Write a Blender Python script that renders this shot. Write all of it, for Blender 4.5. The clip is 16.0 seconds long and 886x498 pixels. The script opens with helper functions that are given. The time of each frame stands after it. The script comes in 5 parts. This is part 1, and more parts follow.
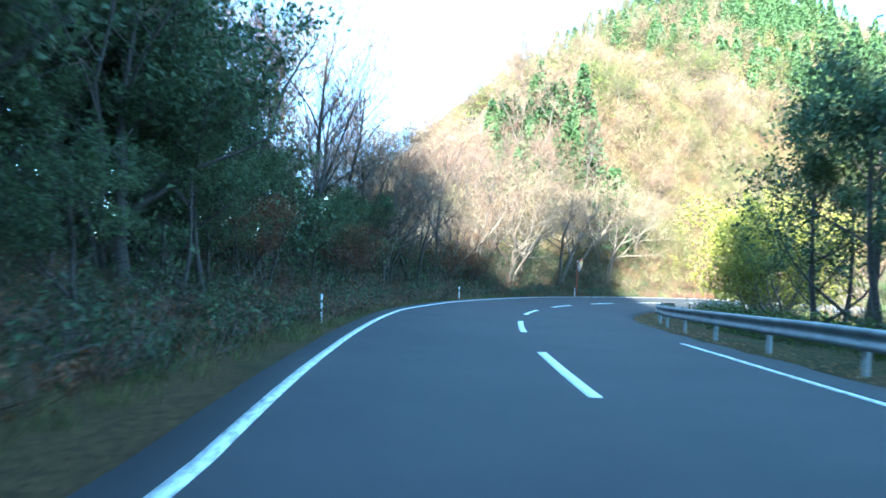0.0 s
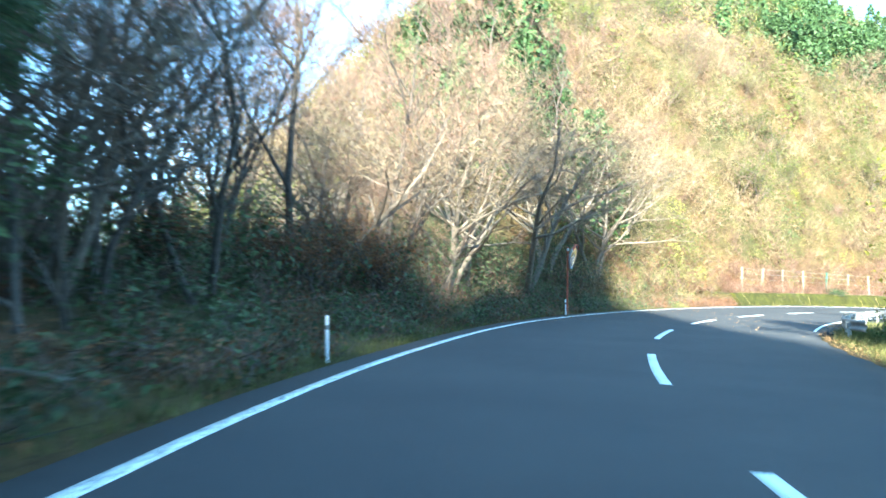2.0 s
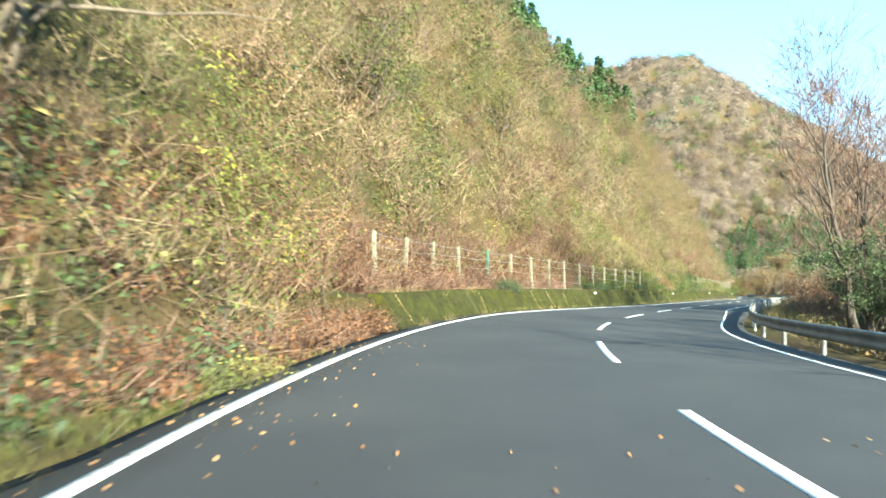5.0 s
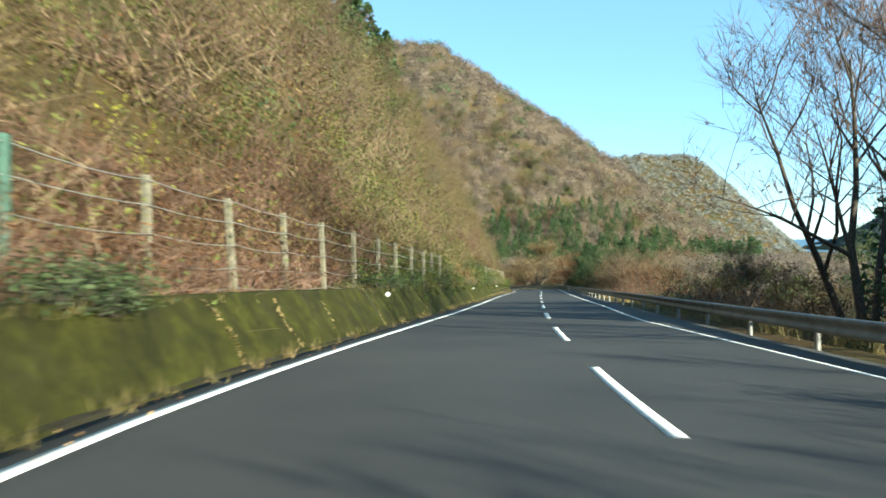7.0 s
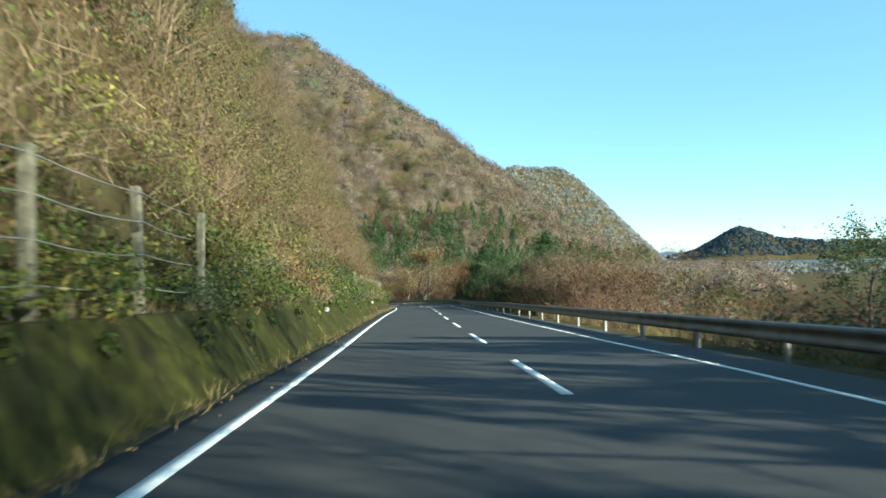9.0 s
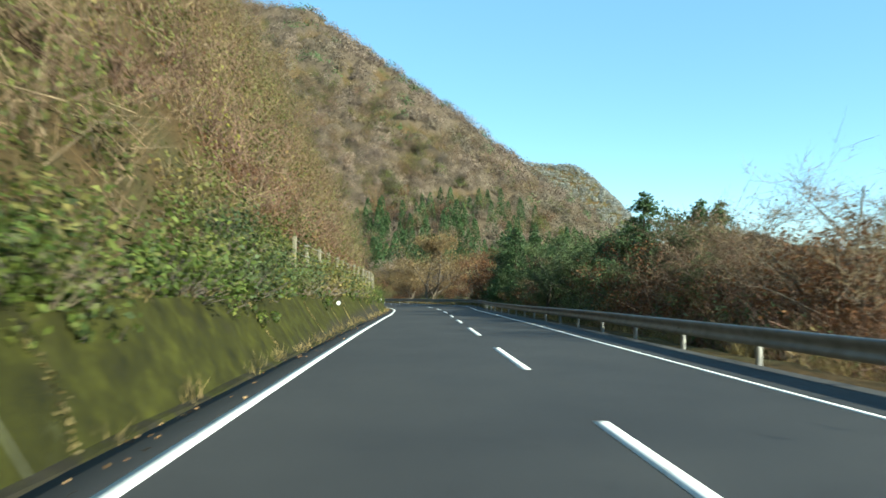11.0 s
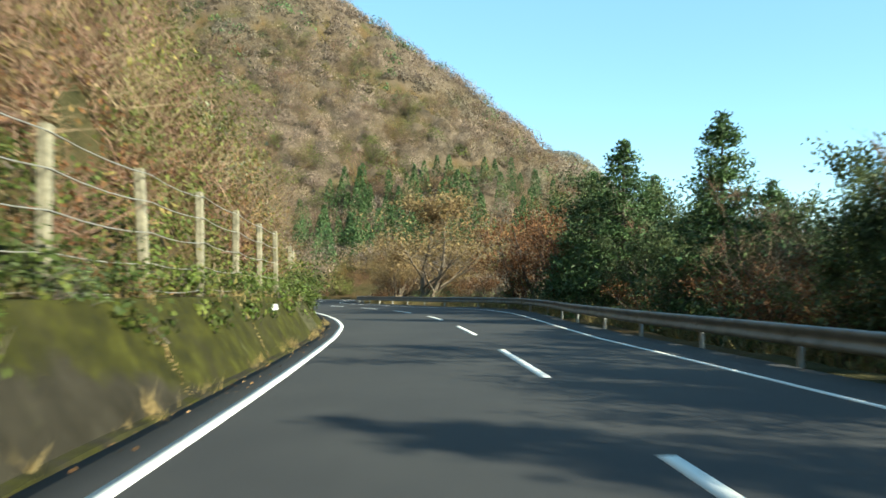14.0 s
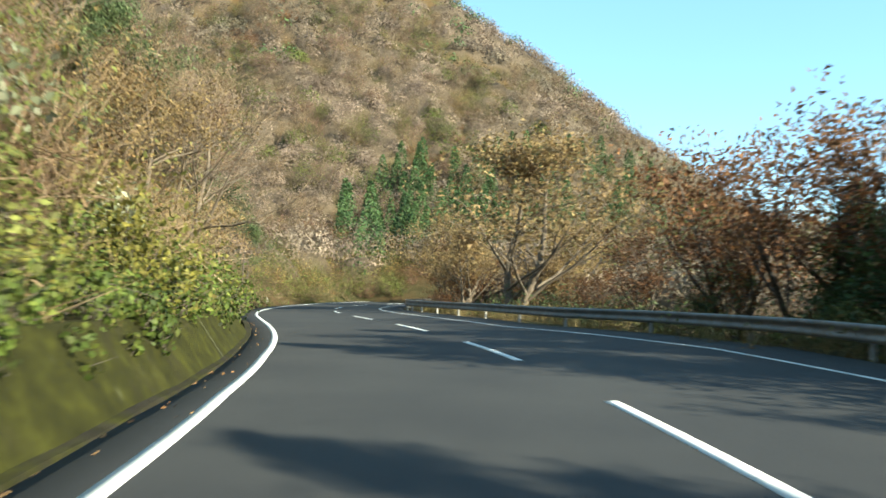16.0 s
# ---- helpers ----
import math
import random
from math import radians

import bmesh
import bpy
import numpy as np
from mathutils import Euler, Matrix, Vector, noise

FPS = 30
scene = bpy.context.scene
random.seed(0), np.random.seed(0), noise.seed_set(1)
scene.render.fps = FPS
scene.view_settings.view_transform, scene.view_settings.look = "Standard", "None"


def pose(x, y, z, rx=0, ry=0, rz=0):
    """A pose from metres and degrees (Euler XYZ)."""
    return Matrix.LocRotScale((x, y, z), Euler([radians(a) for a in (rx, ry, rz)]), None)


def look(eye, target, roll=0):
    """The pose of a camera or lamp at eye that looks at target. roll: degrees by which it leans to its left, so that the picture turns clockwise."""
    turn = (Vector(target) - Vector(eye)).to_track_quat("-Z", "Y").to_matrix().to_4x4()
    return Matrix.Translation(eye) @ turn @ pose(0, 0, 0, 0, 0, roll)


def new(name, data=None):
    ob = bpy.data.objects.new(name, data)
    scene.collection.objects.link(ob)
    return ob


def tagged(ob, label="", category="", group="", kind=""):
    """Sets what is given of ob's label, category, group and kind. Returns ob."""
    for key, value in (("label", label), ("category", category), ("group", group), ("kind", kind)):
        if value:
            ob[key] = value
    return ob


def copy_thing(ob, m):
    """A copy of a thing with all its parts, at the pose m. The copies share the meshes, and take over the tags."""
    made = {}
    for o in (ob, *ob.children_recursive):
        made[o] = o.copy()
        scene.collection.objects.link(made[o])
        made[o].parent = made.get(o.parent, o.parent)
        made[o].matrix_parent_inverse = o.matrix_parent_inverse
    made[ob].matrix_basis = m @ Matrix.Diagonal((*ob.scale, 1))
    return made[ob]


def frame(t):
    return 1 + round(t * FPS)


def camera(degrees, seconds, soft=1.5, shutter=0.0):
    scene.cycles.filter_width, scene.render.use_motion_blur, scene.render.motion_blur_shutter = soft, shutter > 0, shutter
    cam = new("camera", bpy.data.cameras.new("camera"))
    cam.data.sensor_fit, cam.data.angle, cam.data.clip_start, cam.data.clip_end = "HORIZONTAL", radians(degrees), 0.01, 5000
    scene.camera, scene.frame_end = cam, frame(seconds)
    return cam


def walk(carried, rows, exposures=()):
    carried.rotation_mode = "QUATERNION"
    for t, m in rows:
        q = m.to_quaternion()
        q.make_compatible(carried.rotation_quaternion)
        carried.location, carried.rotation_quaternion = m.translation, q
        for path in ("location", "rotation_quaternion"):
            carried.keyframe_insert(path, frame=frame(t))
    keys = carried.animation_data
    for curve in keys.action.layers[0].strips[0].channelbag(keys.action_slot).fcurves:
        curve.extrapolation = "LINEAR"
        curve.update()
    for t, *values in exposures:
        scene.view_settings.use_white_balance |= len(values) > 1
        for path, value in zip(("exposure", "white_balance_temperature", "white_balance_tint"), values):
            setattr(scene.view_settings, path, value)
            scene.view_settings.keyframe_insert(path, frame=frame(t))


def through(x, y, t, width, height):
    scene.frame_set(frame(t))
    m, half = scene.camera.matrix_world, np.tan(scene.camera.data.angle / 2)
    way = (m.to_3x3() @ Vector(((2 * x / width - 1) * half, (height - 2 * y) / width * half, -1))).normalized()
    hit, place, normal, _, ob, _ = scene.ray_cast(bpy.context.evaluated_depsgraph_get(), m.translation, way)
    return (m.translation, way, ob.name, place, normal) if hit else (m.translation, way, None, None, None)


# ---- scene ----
from mathutils import Vector as V

# ---- camera ----
cam = camera(60.97, 16.0, soft=1.6, shutter=0.3)
PATH = [
    (0.0, 0.00, 0.00, 0.000, -0.00, -0.44, -1.18),
    (0.5, -0.12, 6.80, -0.294, -0.28, 0.20, -0.47),
    (1.0, 0.03, 14.07, -0.540, -0.94, 0.32, -0.29),
    (1.5, 0.15, 20.25, -0.805, -3.41, 0.37, 0.06),
    (2.0, 1.32, 27.96, -1.291, -7.05, 0.27, 0.43),
    (2.5, 2.63, 34.54, -1.688, -12.81, -0.34, 1.21),
    (3.0, 4.52, 40.85, -1.997, -18.92, -0.21, 1.45),
    (3.5, 6.70, 46.56, -2.205, -24.56, 0.25, 1.61),
    (4.0, 9.57, 52.30, -2.538, -30.06, 0.49, 1.01),
    (4.2, 10.95, 54.53, -2.652, -32.62, 0.19, 0.75),
    (6.3, 29.35, 74.65, -4.054, -52.30, 0.14, 1.23),
    (6.5, 31.79, 76.46, -4.215, -54.37, -0.04, 1.21),
    (7.0, 37.66, 80.49, -4.584, -60.17, -0.70, 1.20),
    (7.5, 43.61, 84.03, -4.969, -65.08, -1.08, 1.35),
    (8.0, 49.73, 87.06, -5.370, -67.97, -0.87, 1.68),
    (8.5, 55.62, 89.76, -5.747, -69.70, -0.18, 1.69),
    (9.0, 61.93, 92.43, -6.157, -69.80, 0.18, 1.52),
    (9.5, 67.80, 94.92, -6.565, -69.46, 0.55, 1.17),
    (9.7, 70.14, 95.96, -6.696, -70.07, 0.24, 0.46),
    (11.8, 97.13, 107.03, -8.382, -68.93, 0.06, -0.40),
    (12.0, 99.55, 108.09, -8.517, -68.99, -0.11, -0.49),
    (12.5, 105.66, 110.68, -8.952, -68.98, 0.11, -1.19),
    (13.0, 112.70, 113.48, -9.352, -68.70, -0.12, 0.18),
    (13.5, 119.00, 116.10, -9.829, -68.84, -0.05, 0.11),
    (14.0, 125.40, 118.73, -10.268, -69.87, -0.31, 0.38),
    (14.5, 131.55, 121.25, -10.663, -70.26, -0.57, 0.43),
    (15.0, 138.31, 124.04, -11.111, -70.04, -0.68, 0.26),
    (15.5, 143.89, 126.68, -11.498, -68.20, -0.43, -0.80),
    (16.0, 149.94, 129.78, -11.892, -64.97, -0.17, -0.42),

]
EXPOSURES = [(0.0, 3.55, 5300, -2), (2.0, 3.45, 5750, -4), (4.2, 3.08, 6100, -7), (6.3, 1.78, 6650, -7), (9.7, 1.45, 6250, -10), (13.0, 1.55, 6800, -8), (16.0, 1.85, 6950, -5)]
walk(cam, [(t, pose(x, y, z, 90 + pitch, roll, yaw)) for t, x, y, z, yaw, pitch, roll in PATH], EXPOSURES)

# ---- sky and sun ----
SUN_TO = Vector((-0.22, -0.97, 0.0)).normalized()
SUN_UP = radians(25)
world = bpy.data.worlds.new("sky")
scene.world = world
world.use_nodes = True
wn = world.node_tree.nodes
sky = wn.new("ShaderNodeTexSky")
sky.sky_type, sky.sun_disc = "NISHITA", False
sky.sun_elevation = SUN_UP
sky.sun_rotation = math.atan2(SUN_TO.x, SUN_TO.y)
sky.air_density, sky.dust_density, sky.ozone_density = 0.65, 0.0, 2.4
clear = wn.new("ShaderNodeMix")
clear.data_type = "RGBA"
clear.inputs["Factor"].default_value = 0.6
clear.inputs["B"].default_value = (0.70, 1.5, 2.35, 1)
world.node_tree.links.new(sky.outputs[0], clear.inputs["A"])
world.node_tree.links.new(clear.outputs["Result"], wn["Background"].inputs[0])
wn["Background"].inputs[1].default_value = 0.15
sun = new("sun", bpy.data.lights.new("sun", "SUN"))
sun.data.energy, sun.data.angle, sun.data.color = 4.8, radians(0.6), (1.0, 0.92, 0.8)
sun_dir = Vector((SUN_TO.x * math.cos(SUN_UP), SUN_TO.y * math.cos(SUN_UP), math.sin(SUN_UP)))
sun.matrix_world = look(sun_dir * 200, (0, 0, 0))


# ---- materials ----
def nodes_of(name):
    m = bpy.data.materials.new(name)
    m.use_nodes = True
    t = m.node_tree
    return m, t.nodes, t.links, t.nodes["Principled BSDF"]


def noise_node(n, l, scale, detail=4.0, rough=0.6, stretch=None):
    tc = n.new("ShaderNodeNewGeometry")
    src = tc.outputs["Position"]
    if stretch:
        mp = n.new("ShaderNodeMapping")
        mp.inputs["Scale"].default_value = stretch
        l.new(src, mp.inputs[0])
        src = mp.outputs[0]
    nz = n.new("ShaderNodeTexNoise")
    nz.inputs["Scale"].default_value = scale
    nz.inputs["Detail"].default_value = detail
    nz.inputs["Roughness"].default_value = rough
    l.new(src, nz.inputs["Vector"])
    return nz.outputs["Fac"]


def ramp(n, l, fac, stops):
    r = n.new("ShaderNodeValToRGB")
    e = r.color_ramp.elements
    while len(e) < len(stops):
        e.new(0.5)
    for k, (p, c) in zip(e, stops):
        k.position, k.color = p, (*c, 1)
    l.new(fac, r.inputs[0])
    return r.outputs[0]


def blend(n, l, fac, a, b, mode="MIX"):
    m = n.new("ShaderNodeMix")
    m.data_type, m.blend_type = "RGBA", mode
    for sock, val in ((m.inputs["Factor"], fac), (m.inputs["A"], a), (m.inputs["B"], b)):
        if isinstance(val, (int, float)):
            sock.default_value = val
        elif isinstance(val, tuple):
            sock.default_value = (*val, 1)
        else:
            l.new(val, sock)
    return m.outputs["Result"]


def bump(n, l, bsdf, height, strength, dist=0.02):
    b = n.new("ShaderNodeBump")
    b.inputs["Strength"].default_value, b.inputs["Distance"].default_value = strength, dist
    l.new(height, b.inputs["Height"])
    l.new(b.outputs[0], bsdf.inputs["Normal"])


def foliage(name, stops, patch=0.25, patch_stops=None, through=0.3, rough=0.6, share=0.6, tone_scale=None):
    """Leaves: colour by leaf and by patch, some light passing through."""
    m, n, l, b = nodes_of(name)
    geo = n.new("ShaderNodeNewGeometry")
    col = ramp(n, l, geo.outputs["Random Per Island"], stops)
    if patch_stops:
        pn = ramp(n, l, noise_node(n, l, patch, 3.0, 0.55), patch_stops)
        col = blend(n, l, share, col, pn)
        tone = ramp(n, l, noise_node(n, l, tone_scale or patch * 4.5, 3.0, 0.6), [(0.36, (0.5, 0.5, 0.5)), (0.66, (1.22, 1.22, 1.22))])
        col = blend(n, l, 1.0, col, tone, "MULTIPLY")
        mottle = ramp(n, l, noise_node(n, l, (tone_scale or patch * 4.5) * 3.2, 2.0, 0.5), [(0.38, (0.72, 0.72, 0.74)), (0.6, (1.27, 1.27, 1.24))])
        col = blend(n, l, 1.0, col, mottle, "MULTIPLY")
    ob = n.new("ShaderNodeObjectInfo")
    hsv = n.new("ShaderNodeHueSaturation")
    mr = n.new("ShaderNodeMapRange")
    mr.inputs["To Min"].default_value, mr.inputs["To Max"].default_value = 0.8, 1.2
    l.new(ob.outputs["Random"], mr.inputs["Value"])
    l.new(mr.outputs[0], hsv.inputs["Value"])
    l.new(col, hsv.inputs["Color"])
    l.new(hsv.outputs[0], b.inputs["Base Color"])
    b.inputs["Roughness"].default_value = rough
    b.inputs["Specular IOR Level"].default_value = 0.25
    tr = n.new("ShaderNodeBsdfTranslucent")
    l.new(hsv.outputs[0], tr.inputs["Color"])
    mx = n.new("ShaderNodeMixShader")
    mx.inputs[0].default_value = through
    l.new(b.outputs[0], mx.inputs[1])
    l.new(tr.outputs[0], mx.inputs[2])
    l.new(mx.outputs[0], n["Material Output"].inputs["Surface"])
    return m


def simple(name, a, c, scale=3.0, rough=0.8, metal=0.0, bumpy=0.0, fine=40.0):
    m, n, l, b = nodes_of(name)
    col = ramp(n, l, noise_node(n, l, scale, 5.0, 0.65), [(0.3, a), (0.7, c)])
    l.new(col, b.inputs["Base Color"])
    b.inputs["Roughness"].default_value, b.inputs["Metallic"].default_value = rough, metal
    if bumpy:
        bump(n, l, b, noise_node(n, l, fine, 4.0, 0.7), bumpy)
    return m


def make_asphalt():
    m, n, l, b = nodes_of("asphalt")
    grain = ramp(n, l, noise_node(n, l, 90.0, 3.0, 0.7), [(0.3, (0.021, 0.022, 0.023)), (0.72, (0.052, 0.052, 0.053))])
    worn = ramp(n, l, noise_node(n, l, 0.35, 5.0, 0.6), [(0.35, (0.75, 0.76, 0.8)), (0.7, (1.15, 1.13, 1.1))])
    col = blend(n, l, 1.0, grain, worn, "MULTIPLY")
    tar = ramp(n, l, noise_node(n, l, 1.6, 6.0, 0.7), [(0.60, (1, 1, 1)), (0.75, (0.72, 0.72, 0.74))])
    col = blend(n, l, 1.0, col, tar, "MULTIPLY")
    l.new(col, b.inputs["Base Color"])
    b.inputs["Roughness"].default_value = 0.82
    b.inputs["Specular IOR Level"].default_value = 0.35
    bump(n, l, b, noise_node(n, l, 120.0, 2.0, 0.6), 0.5, 0.006)
    return m


def make_paint(name="road_paint", clean=0.33):
    m, n, l, b = nodes_of(name)
    chips = ramp(n, l, noise_node(n, l, 14.0, 6.0, 0.75), [(clean, (0.2, 0.2, 0.2)), (clean + 0.1, (0.78, 0.78, 0.76))])
    grime = ramp(n, l, noise_node(n, l, 1.3, 4.0, 0.6), [(0.3, (0.80, 0.79, 0.76)), (0.65, (1, 1, 1))])
    l.new(blend(n, l, 1.0, chips, grime, "MULTIPLY"), b.inputs["Base Color"])
    b.inputs["Roughness"].default_value = 0.7
    bump(n, l, b, noise_node(n, l, 60.0, 3.0, 0.6), 0.3, 0.004)
    return m


def make_moss():
    m, n, l, b = nodes_of("mossy_concrete")
    moss = ramp(n, l, noise_node(n, l, 2.2, 6.0, 0.7), [(0.28, (0.013, 0.013, 0.004)), (0.5, (0.032, 0.032, 0.006)), (0.72, (0.066, 0.066, 0.011))])
    bare = ramp(n, l, noise_node(n, l, 6.0, 5.0, 0.7), [(0.3, (0.020, 0.017, 0.008)), (0.7, (0.050, 0.042, 0.024))])
    streak = ramp(n, l, noise_node(n, l, 1.1, 6.0, 0.7, (1.0, 1.0, 0.5)), [(0.52, (0, 0, 0)), (0.78, (0.8, 0.8, 0.8))])
    col = blend(n, l, streak, moss, bare)
    # mossy colour above a height that varies along the wall, grey-brown below
    up = n.new("ShaderNodeAttribute")
    up.attribute_name = "over_tone_line"
    edge = n.new("ShaderNodeMath")
    edge.operation = "ADD"
    l.new(up.outputs["Fac"], edge.inputs[0])
    l.new(noise_node(n, l, 1.6, 5.0, 0.7, (1.0, 1.0, 0.35)), edge.inputs[1])
    upper_part = ramp(n, l, edge.outputs[0], [(0.42, (0, 0, 0)), (0.62, (1, 1, 1))])
    slab = ramp(n, l, noise_node(n, l, 3.0, 6.0, 0.7, (1.0, 1.0, 0.3)), [(0.3, (0.016, 0.014, 0.009)), (0.7, (0.046, 0.040, 0.028))])
    col = blend(n, l, upper_part, slab, col)
    drip = ramp(n, l, noise_node(n, l, 2.6, 5.0, 0.65, (1.0, 1.0, 0.12)), [(0.64, (0, 0, 0)), (0.74, (0.6, 0.6, 0.6))])
    col = blend(n, l, drip, col, (0.10, 0.10, 0.05))
    l.new(col, b.inputs["Base Color"])
    b.inputs["Roughness"].default_value = 0.95
    b.inputs["Specular IOR Level"].default_value = 0.15
    bump(n, l, b, noise_node(n, l, 18.0, 6.0, 0.75), 0.9, 0.05)
    return m


def make_soil():
    m, n, l, b = nodes_of("leaf_litter_ground")
    c1 = ramp(n, l, noise_node(n, l, 7.0, 6.0, 0.75), [(0.3, (0.040, 0.028, 0.016)), (0.55, (0.10, 0.065, 0.030)), (0.75, (0.19, 0.125, 0.055))])
    c2 = ramp(n, l, noise_node(n, l, 0.9, 5.0, 0.65), [(0.35, (0.035, 0.036, 0.014)), (0.7, (0.095, 0.080, 0.036))])
    f = ramp(n, l, noise_node(n, l, 0.16, 4.0, 0.6), [(0.42, (0, 0, 0)), (0.6, (1, 1, 1))])
    brush = n.new("ShaderNodeAttribute")
    brush.attribute_name = "brushwood"
    twiggy = ramp(n, l, noise_node(n, l, 2.4, 6.0, 0.75), [(0.3, (0.066, 0.050, 0.034)), (0.55, (0.105, 0.080, 0.056)), (0.75, (0.15, 0.116, 0.082))])
    l.new(blend(n, l, brush.outputs["Fac"], blend(n, l, f, c1, c2), twiggy), b.inputs["Base Color"])
    b.inputs["Roughness"].default_value = 1.0
    b.inputs["Specular IOR Level"].default_value = 0.1
    bump(n, l, b, noise_node(n, l, 9.0, 6.0, 0.75), 0.9, 0.12)
    return m


SEA, _n, _l, _b = nodes_of("sea_water")
_b.inputs["Base Color"].default_value, _b.inputs["Roughness"].default_value = (0.05, 0.11, 0.16, 1), 0.35
bump(_n, _l, _b, noise_node(_n, _l, 0.05, 4.0, 0.6), 0.4, 1.0)
OLDPAINT = make_paint("worn_road_paint", 0.42)
ASPHALT, PAINT, MOSS, SOIL = make_asphalt(), make_paint(), make_moss(), make_soil()
CONCRETE = simple("lichened_concrete", (0.09, 0.084, 0.058), (0.29, 0.26, 0.185), 7.0, 0.9, 0.0, 0.6)
STAINED = simple("stained_concrete", (0.035, 0.036, 0.016), (0.10, 0.098, 0.055), 5.0, 0.95, 0.0, 0.6)
GALV = simple("galvanised_steel", (0.14, 0.145, 0.145), (0.27, 0.28, 0.275), 2.0, 0.55, 0.35, 0.15)
SLEEVE = simple("green_post_sleeve", (0.03, 0.085, 0.06), (0.07, 0.15, 0.11), 7.0, 0.6, 0.0, 0.3)
WIRE = simple("weathered_wire", (0.18, 0.17, 0.15), (0.32, 0.31, 0.28), 4.0, 0.6, 0.4)
WHITE = simple("white_plastic", (0.62, 0.63, 0.62), (0.80, 0.80, 0.79), 6.0, 0.55)
ORANGE = simple("weathered_orange_paint", (0.22, 0.04, 0.015), (0.38, 0.08, 0.03), 5.0, 0.55, 0.0, 0.2)
BARK = simple("grey_brown_bark", (0.035, 0.027, 0.021), (0.12, 0.098, 0.078), 12.0, 0.95, 0.0, 0.8, 30.0)
PALEBARK = simple("pale_twig_bark", (0.075, 0.056, 0.04), (0.21, 0.165, 0.12), 10.0, 0.9, 0.0, 0.6, 30.0)
REFLECT = simple("amber_reflector", (0.55, 0.25, 0.03), (0.7, 0.34, 0.05), 20.0, 0.3)
MIRROR, mn_, ml_, mb_ = nodes_of("mirror_face")
mb_.inputs["Base Color"].default_value, mb_.inputs["Metallic"].default_value, mb_.inputs["Roughness"].default_value = (0.8, 0.8, 0.78, 1), 1.0, 0.06

EVERGREEN = foliage("evergreen_leaves", [(0.0, (0.044, 0.068, 0.030)), (0.6, (0.089, 0.144, 0.055)), (1.0, (0.177, 0.226, 0.085))], 0.5, [(0.35, (0.055, 0.076, 0.038)), (0.7, (0.137, 0.164, 0.068))], 0.35)
SILVER = foliage("silvery_leaves", [(0.0, (0.16, 0.19, 0.11)), (0.5, (0.28, 0.30, 0.19)), (1.0, (0.42, 0.42, 0.30))], 0.4, None, 0.3)
# blue of distance haze put into these leaf colours
HAZED = foliage("haze_blue_far_woods", [(0.0, (0.05, 0.075, 0.085)), (1.0, (0.075, 0.10, 0.11))], 0.01, None, 0.2)
NEEDLES = foliage("conifer_needles", [(0.0, (0.038, 0.076, 0.030)), (0.6, (0.072, 0.138, 0.050)), (1.0, (0.135, 0.205, 0.072))], 0.5, [(0.35, (0.044, 0.084, 0.034)), (0.7, (0.105, 0.168, 0.060))], 0.25)
AUTUMN = foliage("golden_autumn_leaves", [(0.0, (0.165, 0.098, 0.050)), (0.5, (0.315, 0.215, 0.100)), (1.0, (0.42, 0.32, 0.145))], 0.5, [(0.35, (0.215, 0.133, 0.066)), (0.7, (0.365, 0.268, 0.122))], 0.4)
RUSSET = foliage("russet_leaves", [(0.0, (0.085, 0.035, 0.018)), (0.5, (0.19, 0.085, 0.04)), (1.0, (0.30, 0.15, 0.06))], 0.5, [(0.35, (0.10, 0.04, 0.02)), (0.7, (0.24, 0.12, 0.05))], 0.35)
TWIG = foliage("dry_twigs", [(0.0, (0.085, 0.06, 0.04)), (0.4, (0.18, 0.125, 0.075)), (0.8, (0.28, 0.21, 0.13)), (1.0, (0.42, 0.34, 0.23))], 0.2, [(0.35, (0.17, 0.10, 0.06)), (0.65, (0.25, 0.19, 0.11))], 0.15)
SCRUB = foliage("hillside_scrub_leaves", [(0.0, (0.143, 0.100, 0.044)), (0.4, (0.242, 0.177, 0.075)), (0.75, (0.319, 0.248, 0.097)), (1.0, (0.220, 0.224, 0.066))], 0.14,
                [(0.32, (0.286, 0.142, 0.061)), (0.41, (0.264, 0.177, 0.072)), (0.49, (0.209, 0.189, 0.055)), (0.54, (0.110, 0.153, 0.033)), (0.64, (0.143, 0.177, 0.039)), (0.74, (0.297, 0.236, 0.094))], 0.35, 0.6, 0.74, 0.7)
GREENSCRUB = foliage("verge_shrub_leaves", [(0.0, (0.025, 0.045, 0.012)), (0.5, (0.075, 0.12, 0.025)), (1.0, (0.22, 0.23, 0.05))], 0.4, [(0.35, (0.04, 0.065, 0.015)), (0.6, (0.11, 0.15, 0.03)), (0.75, (0.24, 0.20, 0.06))], 0.35)
YELLOWLEAF = foliage("yellow_green_leaves", [(0.0, (0.14, 0.15, 0.03)), (0.5, (0.30, 0.30, 0.05)), (1.0, (0.48, 0.42, 0.07))], 0.5, [(0.35, (0.20, 0.20, 0.04)), (0.7, (0.40, 0.36, 0.07))], 0.4)
OLDLEAF = foliage("yellowing_shrub_leaves", [(0.0, (0.09, 0.10, 0.025)), (0.5, (0.19, 0.185, 0.04)), (1.0, (0.36, 0.29, 0.07))], 0.6, [(0.35, (0.10, 0.11, 0.028)), (0.7, (0.27, 0.235, 0.06))], 0.4)
DRYGRASS = foliage("dry_grass_blades", [(0.0, (0.17, 0.11, 0.045)), (0.5, (0.32, 0.23, 0.10)), (1.0, (0.44, 0.34, 0.17))], 0.3, [(0.35, (0.12, 0.12, 0.04)), (0.65, (0.34, 0.24, 0.11))], 0.3)
